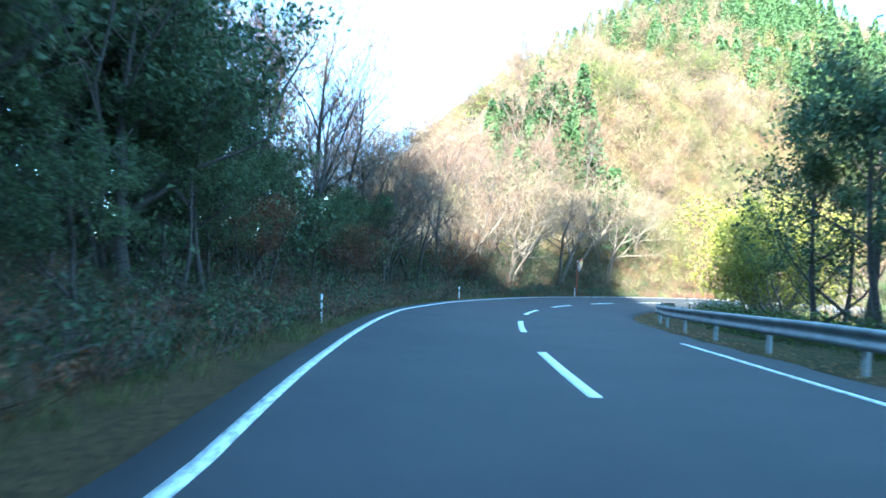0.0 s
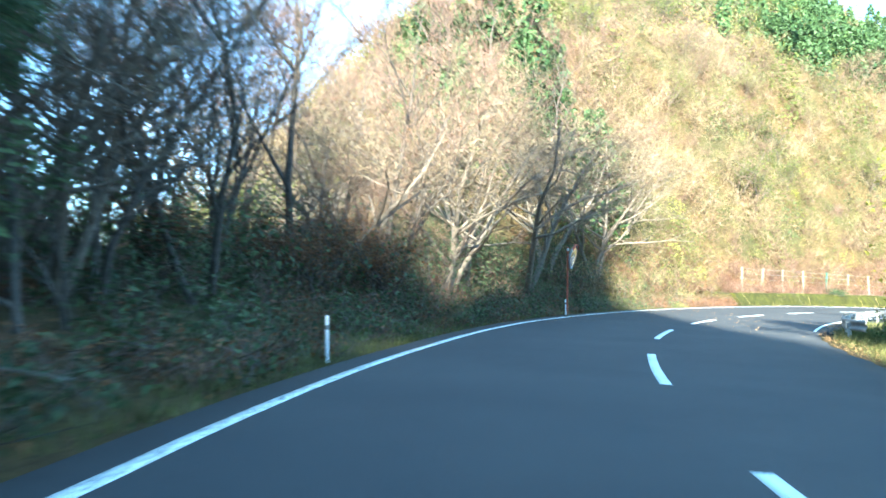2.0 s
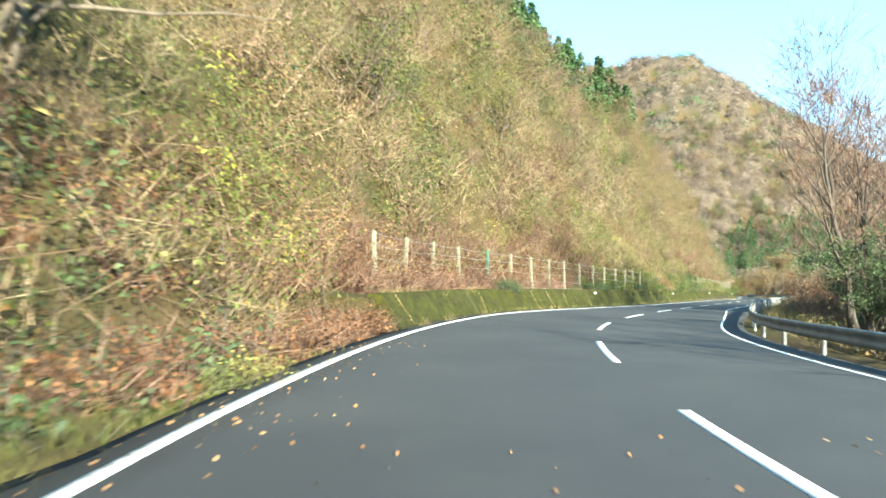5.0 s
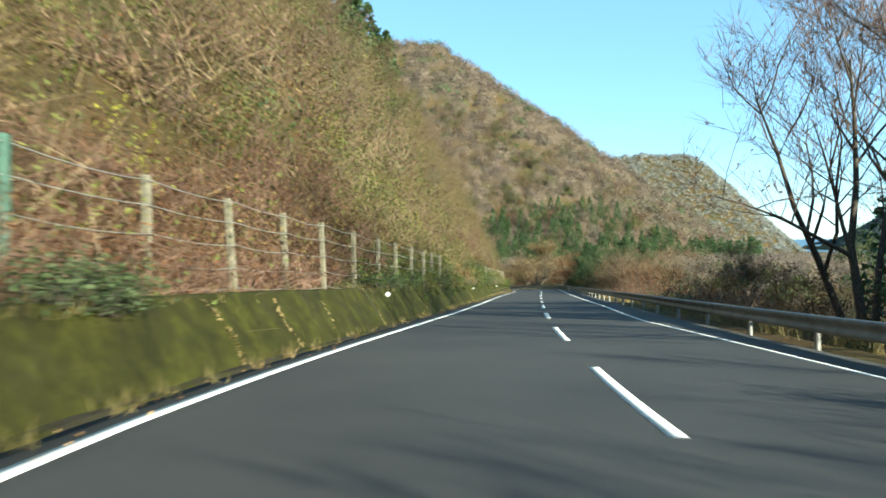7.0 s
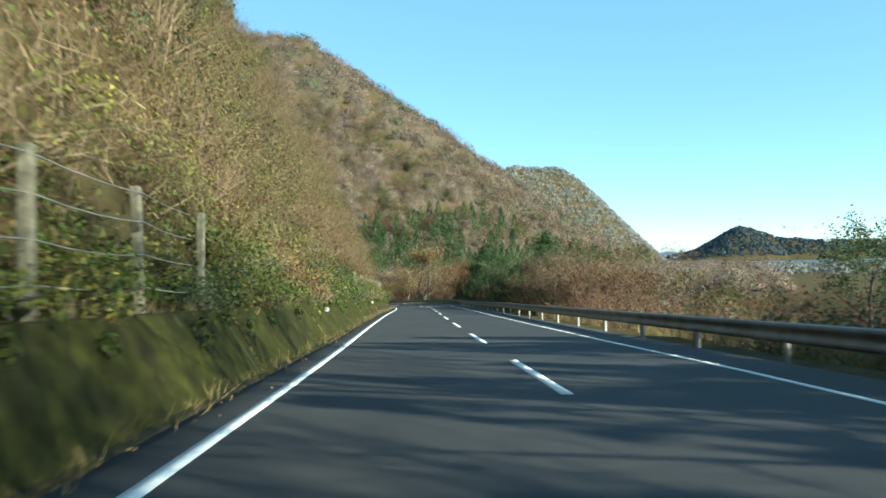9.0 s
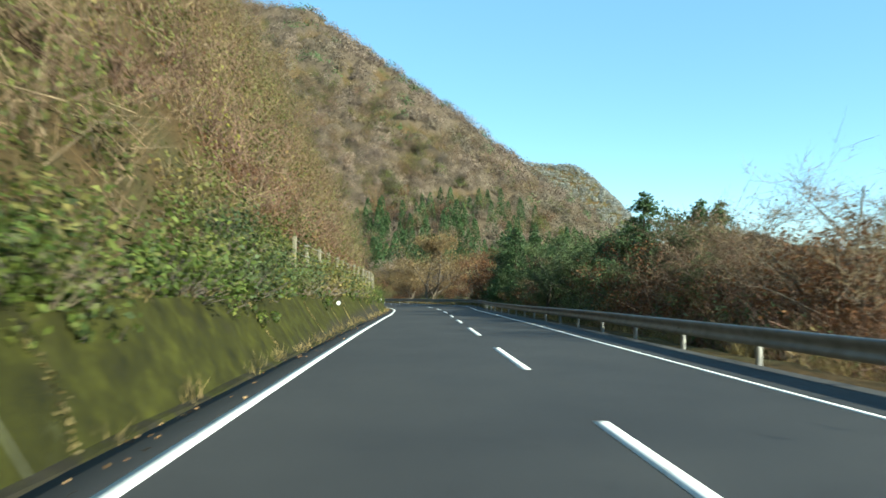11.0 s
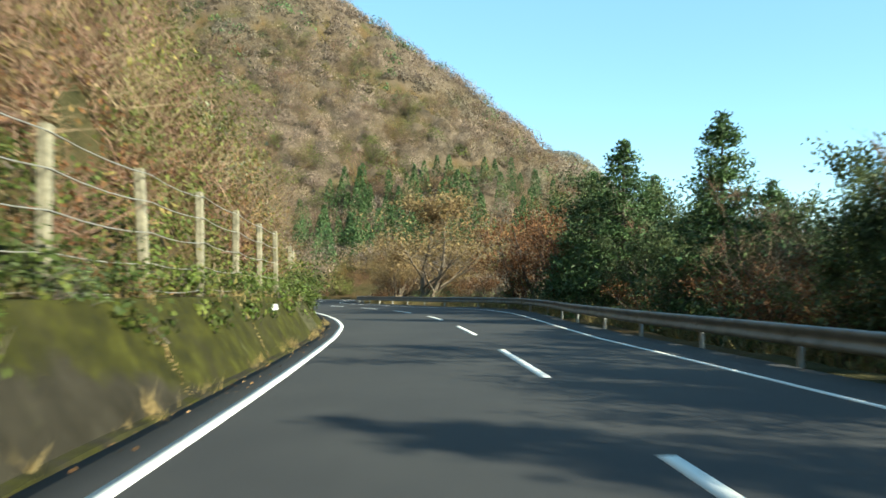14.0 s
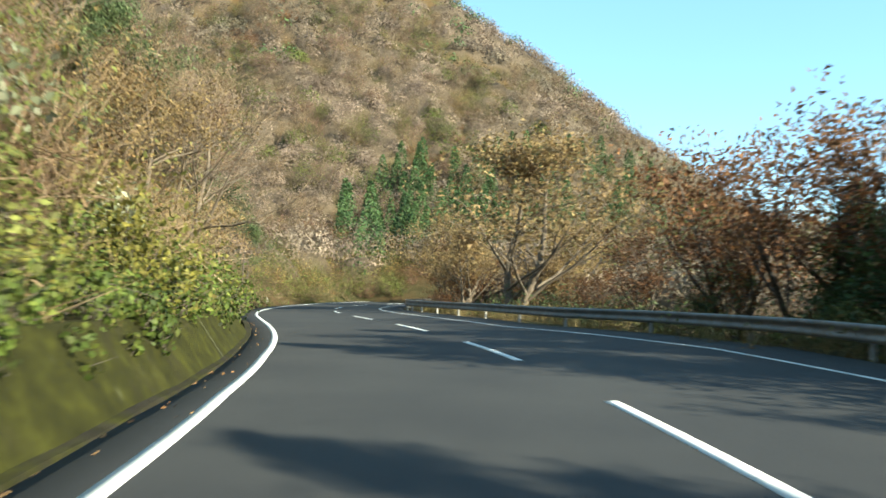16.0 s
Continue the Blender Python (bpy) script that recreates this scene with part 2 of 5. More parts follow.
GRASS = foliage("verge_grass_blades", [(0.0, (0.04, 0.055, 0.015)), (0.5, (0.10, 0.12, 0.03)), (1.0, (0.26, 0.22, 0.08))], 0.6, [(0.35, (0.06, 0.08, 0.02)), (0.65, (0.19, 0.16, 0.06))], 0.3)
FARWOOD = foliage("far_woodland_leaves", [(0.0, (0.175, 0.138, 0.108)), (0.5, (0.205, 0.160, 0.124)), (1.0, (0.240, 0.190, 0.148))], 0.022,
                  [(0.32, (0.170, 0.160, 0.105)), (0.45, (0.225, 0.170, 0.132)), (0.56, (0.262, 0.188, 0.150)), (0.68, (0.185, 0.158, 0.115))], 0.3, 0.8, 0.6, 0.16)
# greys mixed into the leaf colours imitate distance haze
HAZEGREY = foliage("haze_grey_hill_woods", [(0.0, (0.165, 0.176, 0.165)), (1.0, (0.255, 0.252, 0.222))], 0.02, None, 0.25)
LITTER = foliage("fallen_leaf_litter", [(0.0, (0.17, 0.085, 0.035)), (0.5, (0.30, 0.17, 0.075)), (1.0, (0.42, 0.28, 0.14))], 0.5, None, 0.2)
OLIVE = foliage("olive_shrub_leaves", [(0.0, (0.065, 0.085, 0.02)), (0.5, (0.12, 0.145, 0.032)), (1.0, (0.22, 0.22, 0.05))], 0.3, [(0.35, (0.07, 0.10, 0.025)), (0.6, (0.13, 0.15, 0.035)), (0.75, (0.22, 0.20, 0.06))], 0.35)
RUST = foliage("rusty_twigs", [(0.0, (0.104, 0.060, 0.042)), (0.5, (0.209, 0.125, 0.090)), (1.0, (0.314, 0.200, 0.144))], 0.25, [(0.35, (0.142, 0.080, 0.054)), (0.65, (0.257, 0.160, 0.120))], 0.2)

# ---- road alignment: station, heading / grade / lane edges ----
HEADING = [(-90, 30.0), (-50, 6.0), (-20, 4.6), (-8, 2.3), (0, -0.0), (8, -2.7), (16, -6.6), (24, -12.6), (32, -19.4), (40, -26.2), (48, -32.9), (56, -38.9), (64, -44.4), (72, -48.4), (80, -54.6), (88, -62.4), (96, -65.9), (104, -66.0), (112, -66.5), (120, -67.2), (128, -67.1), (136, -67.1), (154, -67.6), (162, -67.7), (170, -67.8), (178, -68.1), (186, -67.7), (194, -66.6), (202, -65.7), (210, -63.5), (218, -58.5), (226, -53.4), (234, -49.8), (242, -48.1), (250, -50.0), (258, -58.2), (272, -72.3), (285, -90.7), (310, -111.5), (340, -133.4)]
GRADE = [(-90, -0.045), (0, -0.046), (20, -0.0505), (60, -0.0505), (100, -0.0585), (160, -0.058), (175, -0.0655), (190, -0.059), (250, -0.059), (340, -0.05)]
BANK = [(-90, 0), (5, 0), (25, 0.04), (85, 0.04), (115, 0.0), (340, 0)]
LEFT = [(-90, 3.2), (-3, 3.28), (2, 3.52), (10, 3.88), (18, 4.28), (24, 4.15), (34, 4.22), (43, 4.46), (53, 4.47), (66, 4.52), (90, 4.54), (97, 4.3), (105, 4.04), (114, 3.84), (122, 3.72), (130, 3.67), (170, 3.70), (178, 3.79), (200, 3.82), (206, 3.95), (211, 4.22), (216, 4.48), (222, 4.62), (230, 4.62), (340, 4.6)]
RIGHT = [(-90, 3.5), (0, 3.7), (12, 3.9), (25, 3.95), (40, 4.3), (54, 4.2), (60, 4.05), (70, 4.0), (93, 3.85), (100, 3.52), (104, 3.3), (108, 2.98), (114, 2.95), (122, 3.08), (130, 2.97), (160, 2.82), (185, 2.98), (198, 2.88), (204, 3.2), (210, 3.75), (216, 4.4), (222, 4.8), (227, 4.2), (232, 3.2), (245, 3.05), (340, 3.1)]
WALL = [(-90, 5.0), (60, 4.8), (82, 5.0), (90, 5.02), (98, 4.8), (103, 4.66), (112, 4.62), (120, 4.5), (135, 4.32), (165, 4.34), (175, 4.42), (185, 4.48), (200, 4.42), (206, 4.6), (214, 5.1), (225, 5.4), (340, 5.4)]
RAIL = [(-90, 4.6), (0, 4.6), (34, 5.2), (60, 5.1), (95, 4.9), (115, 4.45), (200, 4.35), (208, 4.8), (216, 6.0), (222, 6.7), (227, 6.2), (232, 5.0), (250, 4.9), (340, 4.9)]


def table(rows, s):
    a = np.array(rows, float)
    return np.interp(s, a[:, 0], a[:, 1])


def smooth(a, b, x):
    t = np.clip((np.asarray(x, float) - a) / (b - a), 0, 1)
    return t * t * (3 - 2 * t)


STEP = 0.5
STA = np.arange(-90, 340.01, STEP)
_h = np.radians(table(HEADING, STA))
_h = np.convolve(np.pad(_h, 10, mode="edge"), np.ones(21) / 21, mode="valid")
_x = np.concatenate([[0], np.cumsum(-np.sin((_h[1:] + _h[:-1]) / 2) * STEP)])
_y = np.concatenate([[0], np.cumsum(np.cos((_h[1:] + _h[:-1]) / 2) * STEP)])
_g = table(GRADE, STA)
_z = np.concatenate([[0], np.cumsum((_g[1:] + _g[:-1]) / 2 * STEP)])
_k = int(round(90 / STEP))
AX, AY, AZ = _x - _x[_k] + 1.68, _y - _y[_k] + 8.08, _z - _z[_k] - 1.63

_c = np.interp(STA, [20, 34, 90, 104], [0, 0.13, 0.14, 0])
AX, AY = AX + _c * np.cos(_h), AY + _c * np.sin(_h)


def on_road(s, u, up=0.0):
    """World points at station s, u metres right of the centre line, up metres over the carriageway."""
    s, u = np.broadcast_arrays(np.asarray(s, float), np.asarray(u, float))
    h = np.interp(s, STA, _h)
    x = np.interp(s, STA, AX) + u * np.cos(h)
    y = np.interp(s, STA, AY) + u * np.sin(h)
    z = np.interp(s, STA, AZ) - np.clip(u, -8, 8) * table(BANK, s) + up
    return np.stack([x, y, z], -1)


def at_road(s, u, up=0.0):
    return Vector(on_road(s, u, up).tolist())


def heading(s):
    return math.degrees(float(np.interp(s, STA, _h)))


def to_road(x, y):
    """Station and offset of world points (nearest point of the axis)."""
    x, y = np.ravel(x), np.ravel(y)
    s, u = np.zeros(len(x)), np.zeros(len(x))
    ax, ay, ah = AX[::2], AY[::2], _h[::2]
    for i in range(0, len(x), 4000):
        dx, dy = x[i:i + 4000, None] - ax, y[i:i + 4000, None] - ay
        d2 = dx * dx + dy * dy
        k = np.argmin(d2, 1)
        r = np.arange(len(k))
        s[i:i + 4000] = STA[::2][k] + np.clip(-np.sin(ah[k]) * dx[r, k] + np.cos(ah[k]) * dy[r, k], -STEP, STEP)
        side = np.cos(ah[k]) * dx[r, k] + np.sin(ah[k]) * dy[r, k]
        u[i:i + 4000] = np.sign(side) * np.sqrt(d2[r, k])
    return s, u


# ---- landform ----
RIDGES = [
    ([(261, 459, 91), (306, 359, 89), (339, 314, 90), (359, 274, 92), (356, 234, 57), (343, 199, 23), (339, 179, 5), (343, 167, -4), (356, 139, -20), (381, 99, -29)], 0.76),
    ([(800, 340, 70), (860, 300, 82), (905, 262, 84), (895, 230, 40), (885, 175, -2), (870, 110, -45)], 1.0),
    ([(2150, 250, -44), (2062, 125, -14), (2061, 62, 27), (2061, 45, 37), (2060, 32, 33), (2055, -40, 4), (2050, -150, -4), (2040, -300, -8), (2000, -600, -14)], 0.6),
    # ridge behind the start, out of view, shaped to shade the first bend
    ([(-190, -60, 60), (-70, -89, 62), (-34, -91, 62), (-18, -91, 61), (-14, -91, 53), (-9, -91, 44), (50, -85, 12)], 1.2),
]


def ridge_height(x, y):
    out = np.full(np.shape(x), -1e3)
    for pts, slope in RIDGES:
        for (x0, y0, z0), (x1, y1, z1) in zip(pts, pts[1:]):
            dx, dy = x1 - x0, y1 - y0
            t = np.clip(((x - x0) * dx + (y - y0) * dy) / (dx * dx + dy * dy), 0, 1)
            d = np.hypot(x - x0 - t * dx, y - y0 - t * dy)
            out = np.maximum(out, z0 + t * (z1 - z0) - slope * (np.sqrt(d * d + 36) - 6))
    return out


def wobble(x, y, k, seed=0.0):
    return (np.sin(x * k + 1.3 + seed) * np.cos(y * k * 0.83 + 0.4 + seed) + 0.5 * np.sin(x * k * 2.17 + y * k * 1.7 + seed * 2) + 0.3 * np.cos(x * k * 3.9 - y * k * 4.3 + seed)) / 1.8


def ground(x, y):
    """Height of the land."""
    shape = np.shape(x)
    x, y = np.ravel(np.asarray(x, float)), np.ravel(np.asarray(y, float))
    s, u = to_road(x, y)
    a = np.abs(u)
    zr = np.interp(s, STA, AZ) - np.clip(u, -8, 8) * table(BANK, s)
    wall = table(WALL, s)
    k = smooth(0, 24, s - 50 - 0.22 * np.clip(a - 15, 0, 200)) * (1 - 0.8 * smooth(232, 272, s))
    steep_k = 1.75 + 0.2 * smooth(155, 178, s) - 0.85 * smooth(206, 235, s)
    face = wall + 1.5 + 1.1 * (1 - smooth(98, 112, s))
    low = np.where(a < wall, -0.15, -0.1 - table(BANK, s) * np.clip(a - 3.5, 0, 3) + 0.28 * np.clip(a - wall - 1.3, 0, 8.5) - 0.12 * np.clip(a - 20, 0, 60))
    cut = np.where(a < wall + 0.1, -0.2, np.where(a < face - 0.2, -0.2, 0.95 + 0.3 * smooth(98, 112, s) + steep_k * np.clip(a - face, 0, 13) + 0.72 * np.clip(a - face - 13, 0, 55) * np.maximum(smooth(-15, 62, x), 0.05) - 0.2 * np.clip(a - 110, 0, 500)))
    left = low * (1 - k) + cut * k + wobble(x, y, 0.22) * np.clip((a - 8) / 10, 0, 1) * 1.2
    rail = table(RAIL, s)
    kr = smooth(40, 95, s)
    right = np.where(a < rail - 0.2, -0.12, np.where(a < rail + 1.2, -0.1, -0.1 - (0.08 + 0.27 * kr * (1 - 0.85 * smooth(218, 238, s))) * np.clip(a - rail - 1.2, 0, 14) - 0.08 * np.clip(a - rail - 15, 0, 100)))
    right = right + wobble(x, y, 0.3, 2.0) * np.clip((a - rail - 2) / 8, 0, 1) * 0.5
    near = zr + np.where(u < 0, left, right)
    base = -13.6 - 0.022 * np.clip(x - 180, 0, 1600) - 0.01 * np.clip(-y - 50, 0, 600)
    rid = ridge_height(x, y)
    rid = rid + wobble(x, y, 0.045, 1.0) * 3.0 + wobble(x, y, 0.13, 3.0) * 1.0
    far = np.maximum(base, rid)
    w = np.where(u < 0, smooth(75, 130, a), smooth(28, 60, a))
    w = np.maximum(w, smooth(265, 295, s) * smooth(10, 30, a))
    w = np.maximum(w, smooth(284, 294, s))
    z = near * (1 - w) + far * w
    z = np.where((a > 12), np.maximum(z, rid), z)
    return z.reshape(shape)


def far_crowns():
    """Places, heights and radii of the tree crowns on the mountain."""
    rng = np.random.default_rng(17)
    x, y = rng.uniform(179, 469, 17000), rng.uniform(84, 424, 17000)
    z = ground(x, y)
    s, u = to_road(x, y)
    keep = (np.abs(u) > np.where(s > 282, np.where(s > 293, -1, 8), 13)) & (z < 135) & ~((s < 253) & (u < 0) & (np.abs(u) < 88))
    x, y, z = x[keep][:6600], y[keep][:6600], z[keep][:6600]
    return x, y, z, rng.uniform(1.8, 4.2, len(x))


def slope_points(n, s0, s1, u0, u1, rng, bias=1.0):
    s = rng.uniform(s0, s1, n)
    u = u0 + (u1 - u0) * rng.uniform(0, 1, n) ** bias
    p = on_road(s, u)
    p[:, 2] = ground(p[:, 0], p[:, 1])
    return p


FAR = far_crowns()
_r = np.random.default_rng(71)
UPPER = slope_points(1300, 48, 255, -22, -90, _r)
UPPER_R = _r.uniform(1.7, 4.2, 1300)

# ---- mesh helpers ----
def mesh_from(name, verts, faces, material, smooth_shade=False):
    """A mesh from vertex and equal-sized face arrays."""
    verts, faces = np.asarray(verts, np.float32), np.asarray(faces, np.int32)
    me = bpy.data.meshes.new(name)
    nv, nf, w = len(verts), len(faces), faces.shape[1]
    me.vertices.add(nv)
    me.vertices.foreach_set("co", verts.ravel())
    me.loops.add(nf * w)
    me.loops.foreach_set("vertex_index", faces.ravel())
    me.polygons.add(nf)
    me.polygons.foreach_set("loop_start", np.arange(0, nf * w, w, dtype=np.int32))
    if smooth_shade:
        me.polygons.foreach_set("use_smooth", np.ones(nf, bool))
    me.materials.append(material)
    me.update(calc_edges=True)
    return me


def part(name, me, parent, label=""):
    ob = new(name, me)
    ob.parent = parent
    if label:
        tagged(ob, label)
    return ob


def thing(name, label, category, at=None, group="", kind="", data=None):
    ob = new(name, data)
    if at is not None:
        ob.matrix_world = at
    return tagged(ob, label, category, group, kind)


def grid_faces(rows, cols, close=False):
    i = np.arange(rows - 1)[:, None] * cols
    j = np.arange(cols if close else cols - 1)[None, :]
    j2 = (j + 1) % cols
    return np.stack([i + j, i + j2, i + cols + j2, i + cols + j], -1).reshape(-1, 4)


def sweep(name, stations, profile, material, caps=True, smooth_shade=False):
    """Extrude a closed profile [(u, up)] along the road; profile may be a function of station."""
    stations = np.asarray(stations, float)
    rows = []
    for s in stations:
        pr = profile(s) if callable(profile) else profile
        rows.append(on_road(np.full(len(pr), s), [p[0] for p in pr], 0) + np.array([(0, 0, p[1]) for p in pr]))
    n = len(rows[0])
    verts = np.concatenate(rows)
    faces = [tuple(f) for f in grid_faces(len(rows), n, True)]
    if caps:
        faces += [tuple(range(n - 1, -1, -1)), tuple(range(len(verts) - n, len(verts)))]
    me = bpy.data.meshes.new(name)
    me.from_pydata(verts.tolist(), [], faces)
    if smooth_shade:
        me.polygons.foreach_set("use_smooth", np.ones(len(faces), bool))
    me.materials.append(material)
    bm = bmesh.new()
    bm.from_mesh(me)
    bmesh.ops.recalc_face_normals(bm, faces=bm.faces)
    bm.to_mesh(me)
    bm.free()
    return me


def tube(points, radii, sides):
    """Vertices and quads of a tapered tube."""
    p = np.asarray(points, float)
    d = np.gradient(p, axis=0)
    d /= np.linalg.norm(d, axis=1)[:, None] + 1e-9
    ref = np.where(np.abs(d[:, 2:3]) > 0.9, [[1.0, 0, 0]], [[0, 0, 1.0]])
    a = np.cross(d, ref)
    a /= np.linalg.norm(a, axis=1)[:, None] + 1e-9
    b = np.cross(d, a)
    th = np.arange(sides) * 2 * np.pi / sides
    v = p[:, None] + (a[:, None] * np.cos(th)[:, None] + b[:, None] * np.sin(th)[:, None]) * np.asarray(radii)[:, None, None]
    return v.reshape(-1, 3), grid_faces(len(p), sides, True)


def gather(parts):
    vs, fs, k = [], [], 0
    for v, f in parts:
        vs.append(v)
        fs.append(np.asarray(f) + k)
        k += len(v)
    return np.concatenate(vs), np.concatenate(fs)


def leaves(centres, size, rng, flat=0.0, droop=0.0, wide=0.55, plain=False, out=None):
    """Pointed four-cornered leaves, folded a little along the middle, turned at random."""
    n = len(centres)
    size = np.broadcast_to(np.asarray(size, float), (n,)) * rng.uniform(0.65, 1.35, n)
    d = rng.normal(size=(n, 3))
    d[:, 2] = d[:, 2] * (1 - flat) - droop
    d /= np.linalg.norm(d, axis=1)[:, None]
    if out is not None:
        face = out + rng.normal(size=(n, 3)) * 0.38
        d = np.cross(face, d)
        d /= np.linalg.norm(d, axis=1)[:, None] + 1e-9
        e = np.cross(face, d)
    else:
        e = np.cross(d, rng.normal(size=(n, 3)))
    e /= np.linalg.norm(e, axis=1)[:, None] + 1e-9
    f = np.cross(d, e)
    d, e, f = d * size[:, None] * 0.5, e * size[:, None] * 0.5 * wide, f * size[:, None] * 0.1
    c = np.asarray(centres)
    if plain:
        v = np.stack([c - d, c + e * 1.5, c + d * 0.9], 1).reshape(-1, 3)
        return v, np.arange(3 * n).reshape(-1, 3)
    v = np.stack([c - d, c + e + f, c + d, c - e + f], 1).reshape(-1, 3)
    return v, np.arange(4 * n).reshape(-1, 4)


def slivers(base, tip, width, rng):
    """Finest twigs and blades, one pointed face each."""
    base, tip = np.asarray(base, float), np.asarray(tip, float)
    e = np.cross(tip - base, rng.normal(size=base.shape))
    e = e / (np.linalg.norm(e, axis=1)[:, None] + 1e-9) * width
    return np.stack([base + e, tip, base - e], 1).reshape(-1, 3), np.arange(3 * len(base)).reshape(-1, 3)


def spikes(base, tip, width, rng):
    """Thin three-sided twigs or blades from base to tip."""
    base, tip = np.asarray(base, float), np.asarray(tip, float)
    n = len(base)
    d = tip - base
    e = np.cross(d, rng.normal(size=(n, 3)))
    e /= np.linalg.norm(e, axis=1)[:, None] + 1e-9
    f = np.cross(d / (np.linalg.norm(d, axis=1)[:, None] + 1e-9), e)
    w = np.broadcast_to(np.asarray(width, float), (n,))[:, None]
    v = np.stack([base + e * w, base - 0.5 * e * w + 0.87 * f * w, base - 0.5 * e * w - 0.87 * f * w, tip], 1).reshape(-1, 3)
    k = np.arange(n)[:, None] * 4
    fc = np.stack([k + [0, 1, 3], k + [1, 2, 3], k + [2, 0, 3]], 1).reshape(-1, 3)
    return v, fc


def skeleton(rng, height, spread, levels=3, trunk_r=0.16, first=0.25, stems=1, up=0.35, kids=6, wiggle=0.16):
    """Trunk and limbs as tapered tubes, with the tips of the smallest ones."""
    tubes, tips, ends = [], [], []

    def grow(p, d, length, r, level):
        n = (5, 4, 3, 2)[level]
        pts, rad = [p], [r]
        for i in range(n):
            d = d + rng.normal(size=3) * wiggle + np.array([0, 0, up * 0.25 if level else 0.05])
            d = d / np.linalg.norm(d)
            p = p + d * length / n
            pts.append(p)
            rad.append(max(r * (1 - 0.8 * (i + 1) / n), 0.006))
        if level == levels:
            ends.append((pts[0], pts[-1], r))
            tips.extend(pts[1:])
            return
        tubes.append(tube(pts, rad, (7, 5, 3, 3)[level]))
        for c in range(kids if level else kids + 2):
            t = rng.uniform(first if level == 0 else 0.25, 1.0)
            j = min(int(t * n), n - 1)
            q = np.array(pts[j]) + (np.array(pts[j + 1]) - np.array(pts[j])) * (t * n - j)
            az = rng.uniform(0, 2 * math.pi)
            side = np.array([math.cos(az), math.sin(az), rng.uniform(-0.1, 0.7)])
            nd = d * up + side * spread
            grow(q, nd / np.linalg.norm(nd), length * rng.uniform(0.4, 0.65) * (1.25 - 0.75 * t if level == 0 else 1.0), rad[j] * 0.55, level + 1)

    for k in range(stems):
        az = rng.uniform(0, 2 * math.pi)
        lean = 0.08 if stems == 1 else 0.32
        grow(np.array([0.12 * math.cos(az) * (stems > 1), 0.12 * math.sin(az) * (stems > 1), -0.3]), np.array([math.cos(az) * lean, math.sin(az) * lean, 1.0]), height * rng.uniform(0.8, 1.0), trunk_r, 0)
    return tubes, np.array(tips), ends


def quads_to_tris(f):
    return np.concatenate([f[:, [0, 1, 2]], f[:, [0, 2, 3]]])


def limb_mesh(tubes, material):
    v, f = gather(tubes)
    return mesh_from("limbs", v, f, material, True)


# ---- ground sheet ----
def outward(start, stop, first):
    out, d, p = [], first, start
    while abs(p) < abs(stop):
        d *= 1.28
        p += math.copysign(d, stop)
        out.append(p)
    return out


def build_ground():
    xs = np.array(sorted(outward(-60, -4600, 2.0) + list(np.arange(-60, 260, 1.6)) + list(np.arange(260, 490, 2.2)) + list(np.arange(490, 1100, 14.0)) + list(np.arange(1100, 2300, 45.0)) + outward(2300, 4600, 60.0)))
    ys = np.array(sorted(outward(-60, -4600, 2.0) + list(np.arange(-60, 230, 1.6)) + list(np.arange(230, 480, 2.2)) + outward(480, 4600, 10.0)))
    gx, gy = np.meshgrid(xs, ys)
    gz = ground(gx, gy)
    base, brush = gz.copy(), np.zeros(gz.shape)
    # brushwood swells the ground under each crown of the woods
    for x, y, r in zip(np.concatenate([FAR[0], UPPER[:, 0]]), np.concatenate([FAR[1], UPPER[:, 1]]), np.concatenate([FAR[3], UPPER_R])):
        r *= 0.85
        i0, i1 = np.searchsorted(ys, [y - r, y + r])
        j0, j1 = np.searchsorted(xs, [x - r, x + r])
        d2 = (gx[i0:i1, j0:j1] - x) ** 2 + (gy[i0:i1, j0:j1] - y) ** 2
        up = np.where(d2 < r * r, 0.1 * r + 0.62 * np.sqrt(np.maximum(r * r - d2, 0)), 0)
        gz[i0:i1, j0:j1] = np.maximum(gz[i0:i1, j0:j1], base[i0:i1, j0:j1] + up)
        brush[i0:i1, j0:j1] = np.maximum(brush[i0:i1, j0:j1], up > 0)
    me = mesh_from("ground", np.stack([gx, gy, gz], -1).reshape(-1, 3), grid_faces(len(ys), len(xs)), SOIL, True)
    me.attributes.new("brushwood", "FLOAT", "POINT").data.foreach_set("value", brush.ravel().astype(np.float32))
    thing("ground", "brown leaf-littered soil of the mountain valley", "ground", kind="structure", data=me)


build_ground()


def build_sea():
    xs, ys = np.linspace(900, 4900, 30), np.linspace(-4800, 4800, 40)
    gx, gy = np.meshgrid(xs, ys)
    me = mesh_from("sea", np.stack([gx, gy, np.full(gx.shape, -47.0)], -1).reshape(-1, 3), grid_faces(40, 30), SEA)
    thing("sea", "distant blue-grey sea beyond the hills", "water", kind="structure", data=me)


build_sea()

# ---- carriageway and markings ----
S_ROAD = np.arange(-88, 295, 1.0)


